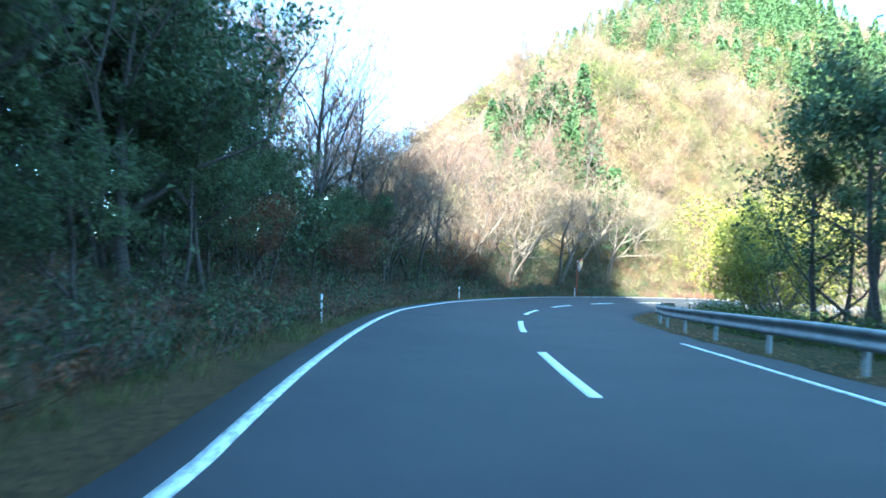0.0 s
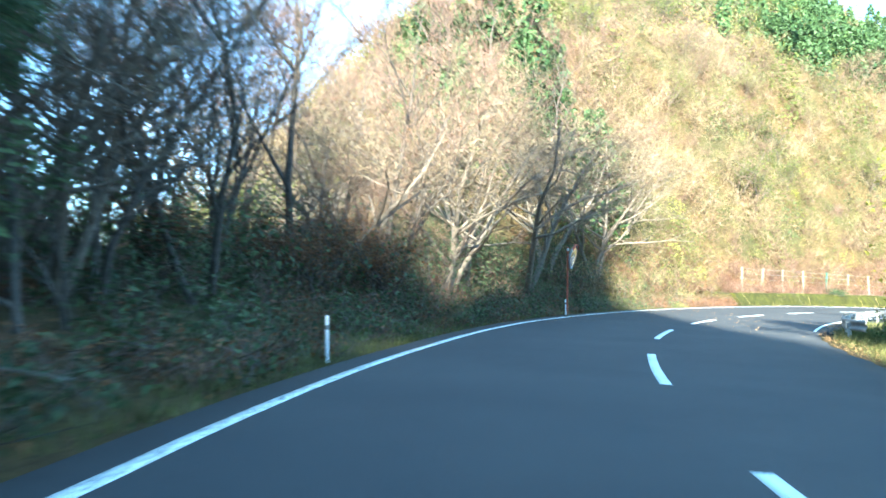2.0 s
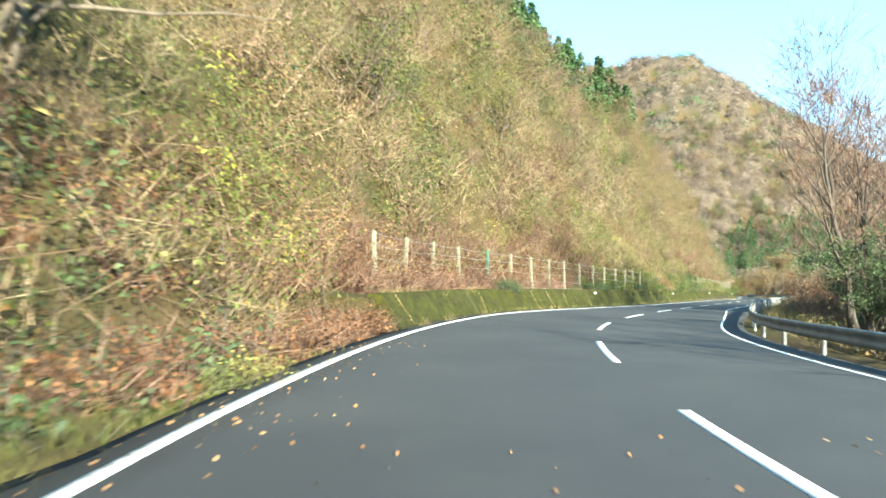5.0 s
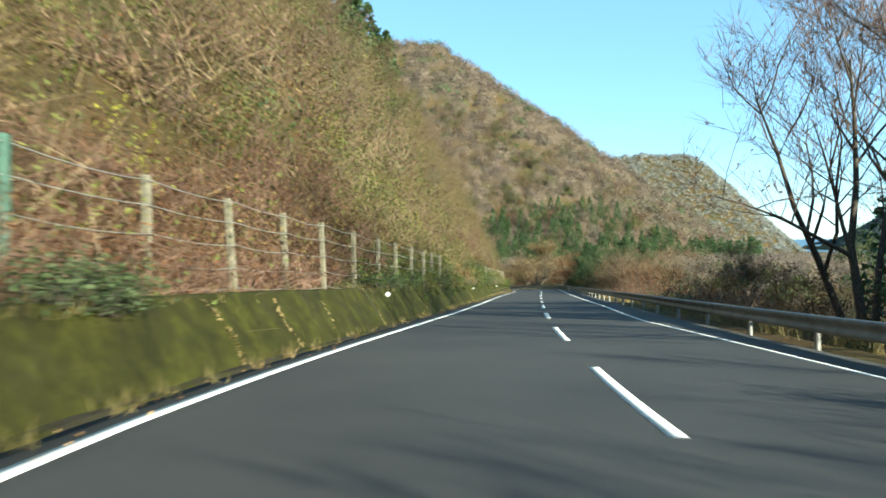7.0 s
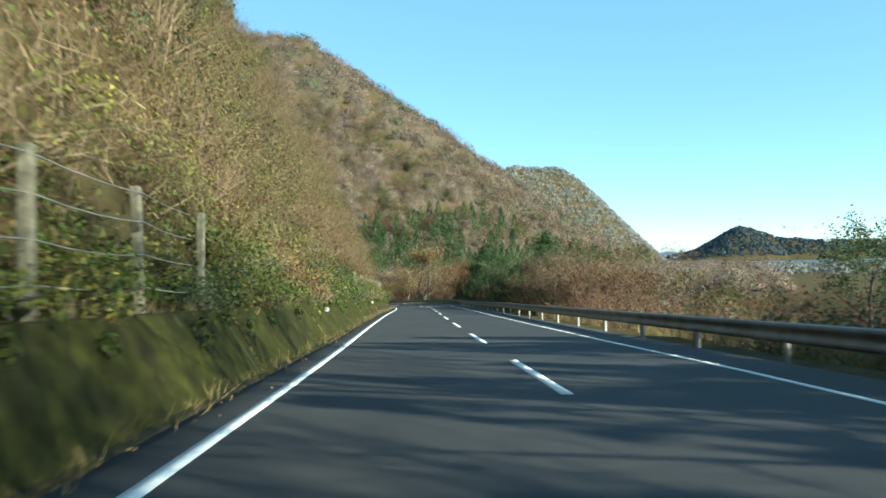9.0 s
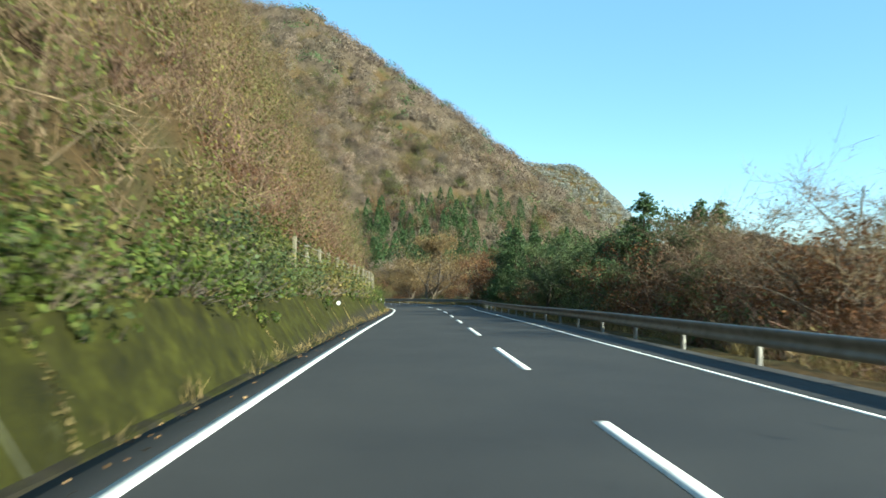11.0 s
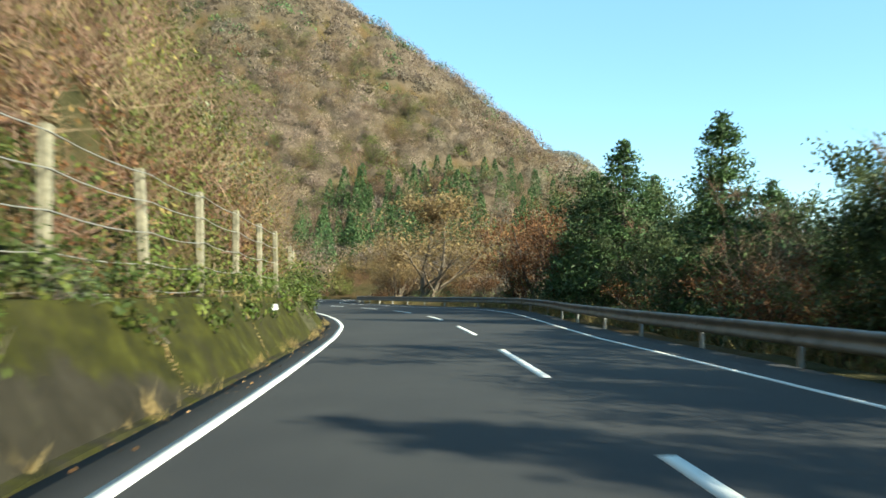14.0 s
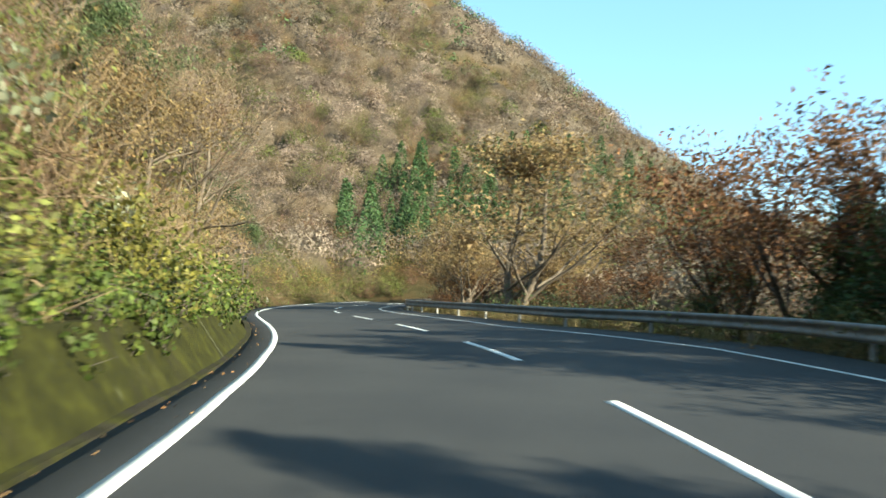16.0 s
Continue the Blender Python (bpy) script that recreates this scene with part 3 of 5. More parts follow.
def build_road():
    cols = []
    for s in S_ROAD:
        wl = -float(table(WALL, s)) - 0.05
        if s < 62:
            wl = -float(table(LEFT, s)) - 0.5
        wr = float(table(RAIL, s)) - 0.25
        if s < 52:
            wr = float(table(RIGHT, s)) + 0.12 + 0.06 * math.sin(s * 1.9)
        us = np.linspace(wl, wr, 13)
        top = on_road(np.full(13, s), us, 0)
        low = on_road(np.full(2, s), [wr, wl], -0.3)
        cols.append(np.concatenate([top, low]))
    me = mesh_from("road", np.concatenate(cols), grid_faces(len(cols), 15, True), ASPHALT)
    road = thing("road", "dark grey asphalt two-lane mountain road", "road", kind="structure", data=me)

    def ribbon(name, s0, s1, centre, width, label, lift=0.005, paint=PAINT):
        n = max(int((s1 - s0) / 1.0), 3)
        ss = np.linspace(s0, s1, n + 1)
        rows = []
        for s in ss:
            c = centre(s)
            rows.append(np.concatenate([on_road([s, s], [c - width / 2, c + width / 2], lift), on_road([s, s], [c + width / 2, c - width / 2], -0.01)]))
        part(name, mesh_from(name, np.concatenate(rows), grid_faces(len(rows), 4, True), paint), road, label)

    ribbon("edge_line", -85, 64, lambda s: -float(table(LEFT, s)), 0.15, "worn and chipped white edge line by the wood", paint=OLDPAINT)
    ribbon("edge_line", 64, 292, lambda s: -float(table(LEFT, s)), 0.17, "white edge line beside the wall")
    ribbon("edge_line", -85, 8, lambda s: 3.08 + 0.02 * min(max(s, 0), 8), 0.11, "worn white edge line, half hidden by fallen leaves", paint=OLDPAINT)
    ribbon("edge_line", 51, 292, lambda s: float(table(RIGHT, s)), 0.105, "thin white edge line beside the guard rail")
    for k in range(-8, 29):
        ribbon("lane_dash", 10 * k, 10 * k + 5, lambda s: 0.0, 0.16, "white centre-line dash")


build_road()


def build_verges():
    """Mossy gutter strip along the wall foot."""
    me = sweep("gutter", np.arange(76, 242, 1.0), lambda s: [(-float(table(WALL, s)) - 0.1, -0.25), (-float(table(WALL, s)) - 0.1, 0.06), (-float(table(WALL, s)) + 0.10, 0.03 + 0.015 * math.sin(s * 1.7)), (-float(table(WALL, s)) + 0.22 + 0.04 * math.sin(s * 2.3), -0.25)], MOSS)
    thing("gutter", "narrow mossy kerb strip along the wall foot", "kerb", kind="structure", data=me)


build_verges()


# ---- retaining wall ----
def wall_height(s):
    return np.interp(s, [75.6, 80, 88, 97, 112, 160, 182, 196, 206, 240], [0.88, 0.89, 0.94, 1.04, 1.12, 1.21, 1.21, 1.16, 1.02, 0.6])


def build_wall():
    wall = thing("retaining_wall", "moss-covered leaning concrete retaining wall", "wall", kind="structure")
    s = 75.6
    k = 1
    while s < 230:
        length = 9.6
        if 195 < s < 203:
            s, length = 203.6, 8.0

        def prof(q):
            w = float(table(WALL, q))
            h = wall_height(q)
            return [(-w, -0.3), (-w + 0.005, 0.02), (-w - 0.58 * h, h - 0.03), (-w - 0.58 * h - 0.03, h), (-w - 0.58 * h - 0.33, h + 0.01), (-w - 0.58 * h - 0.38, h - 0.05), (-w - 0.6, -0.3)]

        me = sweep("wall_panel", np.linspace(s + 0.012, s + length - 0.012, 9), prof, MOSS)
        co = np.empty(len(me.vertices) * 3, np.float32)
        me.vertices.foreach_get("co", co)
        co = co.reshape(-1, 3)
        q, u = to_road(co[:, 0], co[:, 1])
        line = np.interp(q, [66, 118, 130, 158, 186, 192], [-0.9, -0.8, -0.5, 0.2, 0.62, -0.5])
        me.attributes.new("over_tone_line", "FLOAT", "POINT").data.foreach_set("value", (co[:, 2] - on_road(q, u)[:, 2] - line).astype(np.float32))
        part("wall_panel", me, wall)
        if k % 2 == 0:
            part("buttress_strip", sweep("buttress_strip", np.linspace(s - 0.022, s + 0.022, 3), lambda q: [(u + 0.006, v) for u, v in prof(q)], STAINED), wall, "stained grey concrete strip")
        s += length
        k += 1


build_wall()


def build_ledge():
    def prof(q):
        w = float(table(WALL, q))
        h = float(wall_height(q)) - 0.04
        a = w + 0.58 * h + 0.2
        k = float(smooth(98, 112, q))
        return [(-a, -0.3), (-a, h - 0.06 * (1 - k)), (-a - 0.7, h - 0.06 + k * (0.2 + 0.06 * math.sin(q * 0.9))), (-a - 1.5, h + 0.5 * k), (-a - 1.6 - 0.9 * (1 - k), h + 0.5 * k), (-a - 1.7 - 0.9 * (1 - k), -0.3)]

    me = sweep("bank_ledge", np.arange(75.5, 239, 1.5), prof, SOIL)
    thing("bank_ledge", "earth ledge with leaf litter behind the wall top", "bank", kind="structure", data=me)


build_ledge()


# ---- fence on the wall ----
def box_mesh(name, sx, sy, sz, material, bevel=0.012, z0=0.0):
    bm = bmesh.new()
    bmesh.ops.create_cube(bm, size=1.0)
    bmesh.ops.scale(bm, verts=bm.verts, vec=(sx, sy, sz))
    bmesh.ops.translate(bm, verts=bm.verts, vec=(0, 0, sz / 2 + z0))
    if bevel:
        bmesh.ops.bevel(bm, geom=bm.edges[:], offset=bevel, segments=1, affect="EDGES")
    me = bpy.data.meshes.new(name)
    bm.to_mesh(me)
    bm.free()
    me.materials.append(material)
    return me


def fence_u(s):
    return -float(np.interp(s, [66, 84, 89, 95, 98, 102, 107, 112, 116, 121, 160, 184, 190, 202, 214], [6.9, 7.3, 7.2, 6.65, 6.4, 6.25, 5.95, 5.68, 5.52, 5.48, 5.75, 5.74, 5.6, 5.6, 6.2]))


def build_fence(s0, count, foot, sleeved=(), pitch=2.87):
    """Concrete posts just under three metres apart, with five sagging wires."""
    fence = thing("wire_fence", "lichened concrete posts strung with wires", "fence", group="fences on the wall")
    rng = np.random.default_rng(int(s0))
    me = box_mesh("post", 0.13, 0.13, 2.25, CONCRETE, 0.018, -0.3)
    green = box_mesh("post", 0.15, 0.15, 2.25, SLEEVE, 0.03, -0.3)
    feet = []
    for k in range(count):
        s = s0 + pitch * k
        p = at_road(s, fence_u(s), foot + 0.02 * rng.normal())
        ob = part("post", green if k in sleeved else me, fence, "green sleeved post" if k in sleeved else "")
        ob.matrix_world = pose(*p, rng.normal() * 1.3, rng.normal() * 1.3, heading(s))
        feet.append((p, heading(s)))
    for h in (0.24, 0.62, 1.05, 1.48, 1.86):
        pts = []
        for (a, ha), (b, _) in zip(feet, feet[1:]):
            off = Vector((math.cos(radians(ha)), math.sin(radians(ha)), 0)) * 0.085
            slack = 0.16 + 0.1 * rng.random()
            for w in (0, 0.25, 0.5, 0.75):
                q = a.lerp(b, w) + off
                pts.append((q.x, q.y, q.z + h - slack * w * (1 - w)))
        v, f = tube(pts, np.full(len(pts), 0.009), 5)
        part("wire", mesh_from("wire", v, f, WIRE), fence)


build_fence(80.3, 16, 0.87, (4,), 2.9)
build_fence(161.5, 15, 1.05)
build_fence(207.6, 2, 0.95)


# ---- delineators ----
def disc_mesh(name, r, thick, material, seg=20):
    bm = bmesh.new()
    bmesh.ops.create_cone(bm, cap_ends=True, segments=seg, radius1=r, radius2=r * 0.94, depth=thick)
    bmesh.ops.rotate(bm, verts=bm.verts, cent=(0, 0, 0), matrix=Matrix.Rotation(radians(90), 3, "X"))
    me = bpy.data.meshes.new(name)
    bm.to_mesh(me)
    bm.free()
    me.materials.append(material)
    return me


def build_wall_reflectors():
    first = None
    for s in (106.9, 136.5, 165.25, 196.4):
        w = float(table(WALL, s))
        at = Matrix.Translation(at_road(s, -w - 0.4, 0.9)) @ Matrix.Rotation(radians(heading(s)), 4, "Z")
        if first is None:
            first = thing("wall_reflector", "round white roadside reflector on a wall bracket", "reflector", at, "wall reflectors")
            part("disc", disc_mesh("disc", 0.076, 0.03, WHITE), first)
            ring = part("rim", disc_mesh("rim", 0.085, 0.018, GALV), first)
            ring.location = (0, 0.012, 0)
            v, f = tube([(0, 0.02, 0), (-0.12, 0.02, -0.02), (-0.34, 0.02, -0.06)], [0.014] * 3, 6)
            part("bracket", mesh_from("bracket", v, f, GALV), first)
        else:
            copy_thing(first, at)


build_wall_reflectors()


def build_delineator_posts():
    first = None
    spots = [(12.05, -5.45, 0), (31.45, -5.38, 0), (50.75, -5.3, 0.0), (-12, -4.6, 0), (249, -6.0, 0.1), (257, -6.0, 0.1), (266, -6.0, 0.1)]
    for s, u, up in spots:
        p = at_road(s, u, up)
        p.z = float(ground(np.array([p.x]), np.array([p.y]))[0])
        at = Matrix.Translation(p) @ Matrix.Rotation(radians(heading(s)), 4, "Z")
        if first is None:
            first = thing("delineator_post", "slim white roadside marker post with reflector band", "marker post", at, "marker posts")
            v, f = tube([(0, 0, -0.3), (0, 0, 0.3), (0, 0, 0.78), (0, 0, 0.8)], [0.03, 0.03, 0.03, 0.014], 12)
            part("tube", mesh_from("tube", v, f, WHITE, True), first)
            v, f = tube([(0, 0, 0.56), (0, 0, 0.64)], [0.033, 0.033], 12)
            part("reflector_band", mesh_from("reflector_band", v, f, GALV, True), first)
        else:
            copy_thing(first, at)


build_delineator_posts()


# ---- traffic mirror ----
def build_mirror():
    foot = at_road(51.2, -5.4, 0.0)
    at = Matrix.Translation(foot) @ pose(0, 0, 0, 0, 1.2, 0)
    mirror = thing("traffic_mirror", "round convex road mirror on an orange pole", "mirror", at)
    v, f = tube([(0, 0, -0.4), (0, 0, 1.5), (0, 0, 2.85), (0, 0, 2.87)], [0.042, 0.042, 0.042, 0.01], 14)
    part("pole", mesh_from("pole", v, f, ORANGE, True), mirror)
    v, f = tube([(0, 0, 2.7), (0, 0, 2.8)], [0.046, 0.046], 14)
    part("reflector_band", mesh_from("reflector_band", v, f, WHITE, True), mirror)
    n = Vector((math.sin(radians(60)), -math.cos(radians(60)), -0.2)).normalized()
    turn = n.to_track_quat("Z", "Y").to_matrix().to_4x4()
    c = Matrix.Translation(Vector((0.22, -0.08, 2.45))) @ turn
    rr, seg = 0.5, 32
    rings = [(0.0001, 0.10), (0.2, 0.084), (0.35, 0.05), (0.46, 0.012), (rr, -0.01)]
    th = np.arange(seg) * 2 * np.pi / seg

    def lathe(prof):
        v = np.concatenate([np.stack([r * np.cos(th), r * np.sin(th), np.full(seg, z)], -1) for r, z in prof])
        return v, grid_faces(len(prof), seg, True)

    face = part("mirror_face", mesh_from("mirror_face", *lathe(rings), MIRROR, True), mirror, "convex mirrored face")
    back = part("housing", mesh_from("housing", *lathe([(0.0001, -0.13), (0.25, -0.12), (0.44, -0.07), (0.53, -0.02), (0.54, 0.02), (0.505, 0.02), (0.5, -0.012)]), GALV, True), mirror, "dull grey mirror housing")
    hood = part("hood", mesh_from("hood", *lathe([(0.53, 0.0), (0.55, 0.0), (0.555, 0.09), (0.54, 0.09), (0.53, 0.0)]), ORANGE, True), mirror)
    hv = hood.data
    bm = bmesh.new()
    bm.from_mesh(hv)
    bmesh.ops.delete(bm, geom=[q for q in bm.verts if q.co.y < 0.3], context="VERTS")
    bm.to_mesh(hv)
    bm.free()
    for ob in (face, back, hood):
        ob.matrix_local = c
    v, f = tube([(0, 0, 2.53), (0.1, -0.04, 2.53), (0.19, -0.08, 2.5)], [0.022] * 3, 8)
    part("bracket", mesh_from("bracket", v, f, GALV), mirror)
    v, f = tube([(0, 0, 2.24), (0.1, -0.04, 2.25), (0.19, -0.08, 2.3)], [0.022] * 3, 8)
    part("bracket", mesh_from("bracket", v, f, GALV), mirror)


build_mirror()


# ---- guard rails ----
def build_rail(s0, s1, top=0.64):
    rail = thing("guard_rail", "weathered galvanised W-beam guard rail on steel posts", "guard rail", group="guard rails")
    ss = np.arange(s0, s1 + 0.1, 1.0)
    wave = [(0.0, 0.0), (0.035, -0.02), (0.045, -0.06), (0.04, -0.10), (0.0, -0.135), (-0.005, -0.175), (0.0, -0.215), (0.04, -0.25), (0.045, -0.29), (0.035, -0.33), (0.0, -0.35)]
    shape = [(-u, z) for u, z in wave] + [(-u + 0.006, z) for u, z in reversed(wave)]

    def prof(s):
        r = float(table(RAIL, s))
        flare = 0.5 * max(0, 1 - (s - s0) / 3) ** 2 + 0.5 * max(0, 1 - (s1 - s) / 3) ** 2
        return [(r + flare + u, top + z) for u, z in shape]

    part("beam", sweep("beam", ss, prof, GALV, True, True), rail)
    v, f = tube([(0, 0, -0.9), (0, 0, top - 0.03), (0, 0, top - 0.02)], [0.06, 0.06, 0.02], 12)
    me = mesh_from("post", v, f, WIRE, True)
    blk = box_mesh("spacer", 0.12, 0.09, 0.2, GALV, 0.01)
    s = s0 + 1.5
    while s < s1 - 0.5:
        r = float(table(RAIL, s))
        p = at_road(s, r + 0.12, 0.0)
        ob = part("post", me, rail)
        ob.matrix_world = Matrix.Translation(p)
        b2 = part("spacer", blk, ob)
        b2.location = (0, 0, 0)
        b2.matrix_parent_inverse = Matrix.Identity(4)
        b2.matrix_basis = Matrix.Translation((-0.07 * math.cos(radians(heading(s))), -0.07 * math.sin(radians(heading(s))), top - 0.28)) @ Matrix.Rotation(radians(heading(s)), 4, "Z")
        s += 4.0


build_rail(-86.0, 34.0)
build_rail(46.0, 290.0)


# ---- plants ----
def tree_proto(name, label, seed, height, spread, bark, leaf_mat=None, leaf_n=0, leaf_size=0.16, levels=3, kids=6, stems=1, trunk_r=0.16, first=0.25, up=0.35, scatter=0.35, droop=0.2, category="tree", plain=False, twig_mat=None, sprays=0, reach=0.7):
    rng = np.random.default_rng(seed)
    tubes, tips, ends = skeleton(rng, height, spread, levels, trunk_r, first, stems, up, kids)
    root = thing(name, label, category, pose(0, 0, -500))
    part("trunk", limb_mesh(tubes, bark), root)
    a, b = np.array([e[0] for e in ends]), np.array([e[1] for e in ends])
    fine = [spikes(a, b, np.maximum([e[2] for e in ends], 0.007), rng)]
    if sprays:
        i = np.repeat(np.arange(len(a)), sprays)
        start = a[i] + (b - a)[i] * rng.uniform(0.15, 1.0, (len(i), 1))
        d = (b - a)[i] / (np.linalg.norm((b - a)[i], axis=1)[:, None] + 1e-9) + rng.normal(size=(len(i), 3)) * 0.42 + [0, 0, 0.12]
        fine.append(slivers(start, start + d * reach * rng.uniform(0.4, 1.1, (len(i), 1)), 0.008, rng))
    part("twig_crown", mesh_from("twig_crown", *gather(fine), twig_mat or bark), root)
    if leaf_n:
        c = tips[rng.integers(0, len(tips), leaf_n)] + rng.normal(size=(leaf_n, 3)) * scatter
        part("crown", mesh_from("crown", *leaves(c, leaf_size, rng, 0.2, droop, 0.6, plain), leaf_mat), root)
    return root


def conifer_proto(name, label, seed, height, radius, boughs=190, per=84):
    rng = np.random.default_rng(seed)
    root = thing(name, label, "conifer", pose(0, 0, -500))
    v, f = tube([(0, 0, -0.5), (0.03, 0, height * 0.4), (0, 0.03, height * 0.8), (0, 0, height)], [0.16, 0.11, 0.05, 0.01], 7)
    part("trunk", mesh_from("trunk", v, f, BARK, True), root)
    cs, base, tip = [], [], []
    for k in range(boughs):
        t = min((k + rng.uniform(-6, 6)) / boughs, 1.0) if k > 6 else 0.02
        z = height * (0.06 + 0.92 * t)
        r = radius * (1 - t) ** 0.8 * rng.uniform(0.6, 1.15) + 0.15
        az = k * 2.4 + rng.normal() * 0.4
        d = np.array([math.cos(az), math.sin(az), 0.0])
        end = np.array([0, 0, z]) + d * r + np.array([0, 0, r * rng.uniform(-0.25, 0.22)])
        base.append([0, 0, z])
        tip.append(end)
        n = max(int(per * (0.35 + r / radius)), 8)
        w = rng.uniform(0.15, 1.0, n) ** 0.7
        line = np.array([0, 0, z]) + (end - np.array([0, 0, z])) * w[:, None]
        sag = -0.18 * r * (w * (1 - w))[:, None] * np.array([0, 0, 1.0])
        cs.append(line + sag + rng.normal(size=(n, 3)) * np.array([0.2, 0.2, 0.14]) * (0.5 + r / radius))
    part("crown", mesh_from("crown", *leaves(np.concatenate(cs), 0.2, rng, 0.35, 0.15, 0.5, True), NEEDLES), root)
    part("bough_frame", mesh_from("bough_frame", *spikes(base, tip, 0.025, rng), BARK), root)
    return root


def bush_proto(name, label, seed, r, mat, leaf_n=420, leaf_size=0.14, twigs=45, twig_mat=None, flat=0.75, category="shrub"):
    rng = np.random.default_rng(seed)
    root = thing(name, label, category, pose(0, 0, -500))
    d = rng.normal(size=(twigs, 3))
    d[:, 2] = np.abs(d[:, 2]) + 0.35
    d /= np.linalg.norm(d, axis=1)[:, None]
    tip = d * r * rng.uniform(0.7, 1.25, (twigs, 1)) * np.array([1, 1, flat * 1.2])
    part("twig_frame", mesh_from("twig_frame", *spikes(rng.normal(size=(twigs, 3)) * [0.12 * r, 0.12 * r, 0.0] - [0, 0, 0.15], tip, 0.014 * r, rng), twig_mat or BARK), root)
    w = rng.uniform(0.35, 1.05, leaf_n)
    c = tip[rng.integers(0, twigs, leaf_n)] * w[:, None] + rng.normal(size=(leaf_n, 3)) * 0.16 * r
    c[:, 2] = np.maximum(c[:, 2], 0.02)
    part("foliage", mesh_from("foliage", *leaves(c, leaf_size, rng, 0.3, 0.1), mat), root)
    return root


BARE = [tree_proto("bare_tree", "leafless grey-brown tree with fine upswept twigs", 11 + k, 9.6, 0.75, BARK, RUSSET, 150, 0.1, 3, 6, 1 + (k == 1), 0.15, 0.3, 0.55, 0.08, twig_mat=RUST, sprays=5, reach=0.8) for k in range(3)]
THIN = [tree_proto("bare_sapling", "slender leafless tree with thin grey twigs", 21 + k, 8.6, 0.75, BARK, RUSSET, 240, 0.1, 3, 4, 2, 0.1, 0.25, 0.55, 0.08, twig_mat=RUST, sprays=5, reach=0.7) for k in range(2)]
PALE = [tree_proto("pale_bare_tree", "wide-spreading leafless tree with sunlit pale twigs", 31 + k, 8.0, 1.0, PALEBARK, RUST, 700, 0.1, 3, 5, 2 + k, 0.13, 0.16, 0.3, 0.2, twig_mat=TWIG, sprays=5, reach=0.8) for k in range(2)]
HILLTREE = [tree_proto("bare_hill_tree", "small leafless tan tree on the wooded slope", 41, 6.4, 0.95, PALEBARK, RUST, 420, 0.16, 2, 7, 2, 0.09, 0.15, 0.35, 0.4, plain=True, twig_mat=TWIG, sprays=10, reach=1.2),
            tree_proto("brown_hill_tree", "small leafless brown tree on the wooded slope", 42, 6.8, 0.8, BARK, SCRUB, 620, 0.17, 2, 7, 2, 0.1, 0.2, 0.45, 0.5, plain=True, twig_mat=RUST, sprays=10, reach=1.2),
            tree_proto("olive_tree", "small olive-leaved tree on the wooded slope", 43, 5.8, 0.9, BARK, OLIVE, 1500, 0.2, 2, 7, 2, 0.1, 0.15, 0.4, 0.5, plain=True, twig_mat=BARK, sprays=3, reach=1.0),
            tree_proto("yellowing_tree", "small yellowing tree on the wooded slope", 44, 5.4, 0.95, PALEBARK, SCRUB, 1500, 0.18, 2, 7, 3, 0.08, 0.12, 0.35, 0.5, plain=True, twig_mat=TWIG, sprays=6, reach=1.0)]
GOLD = [tree_proto("golden_tree", "broad autumn tree with golden brown leaves", 51 + k, 7.6, 0.85, PALEBARK, AUTUMN, 5200, 0.19, 3, 5, 2, 0.14, 0.15, 0.4, 0.26, plain=True) for k in range(2)]
RED = [tree_proto("russet_tree", "russet-leaved small autumn tree", 61 + k, 5.8, 0.9, BARK, RUSSET, 2600, 0.17, 3, 3, 3, 0.1, 0.12, 0.4, 0.26, plain=True) for k in range(2)]
GREEN = [tree_proto("evergreen_tree", "dense dark evergreen broadleaf tree", 71 + k, 8.6, 0.85, BARK, EVERGREEN, 5600, 0.19, 3, 4, 1, 0.16, 0.12, 0.4, 0.24, plain=True) for k in range(2)]
LIME = [tree_proto("yellow_green_tree", "small bushy tree with yellow-green leaves", 81, 4.4, 0.95, PALEBARK, YELLOWLEAF, 5000, 0.15, 3, 4, 3, 0.08, 0.06, 0.3, 0.24, plain=True)]
CONE = [conifer_proto("cedar", "dark green conical cedar tree", 91, 9.2, 3.7), conifer_proto("cedar", "dark green conical cedar tree", 92, 9.0, 3.3)]
BUSH = [bush_proto("green_shrub", "leafy green roadside shrub", 101, 1.0, GREENSCRUB, 900, 0.095, 60), bush_proto("green_shrub", "leafy green roadside shrub", 102, 1.0, EVERGREEN, 900, 0.09, 60),
        bush_proto("tan_shrub", "twiggy tan autumn shrub", 103, 1.0, SCRUB, 700, 0.09, 110, PALEBARK), bush_proto("yellow_shrub", "yellowing leafy shrub on the bank", 104, 1.0, OLDLEAF, 850, 0.095, 60)]



def plant(proto, x, y, scale, turn, sink=0.1):
    z = float(ground(np.array([x]), np.array([y]))[0]) - sink
    ob = copy_thing(proto, Matrix.Translation((x, y, z)) @ Matrix.Rotation(turn, 4, "Z"))
    ob.scale = (scale, scale, scale * 1.0)
    return ob


def plant_at(proto, s, u, scale, turn, sink=0.1):
    p = on_road(s, u)
    return plant(proto, float(p[0]), float(p[1]), scale, turn, sink)


rnd = random.Random(5)


def forest(protos, s0, s1, u0, u1, count, lo, hi, sink=0.1):
    for _ in range(count):
        plant_at(rnd.choice(protos), rnd.uniform(s0, s1), rnd.uniform(u0, u1), rnd.uniform(lo, hi), rnd.uniform(0, 6.28), sink)


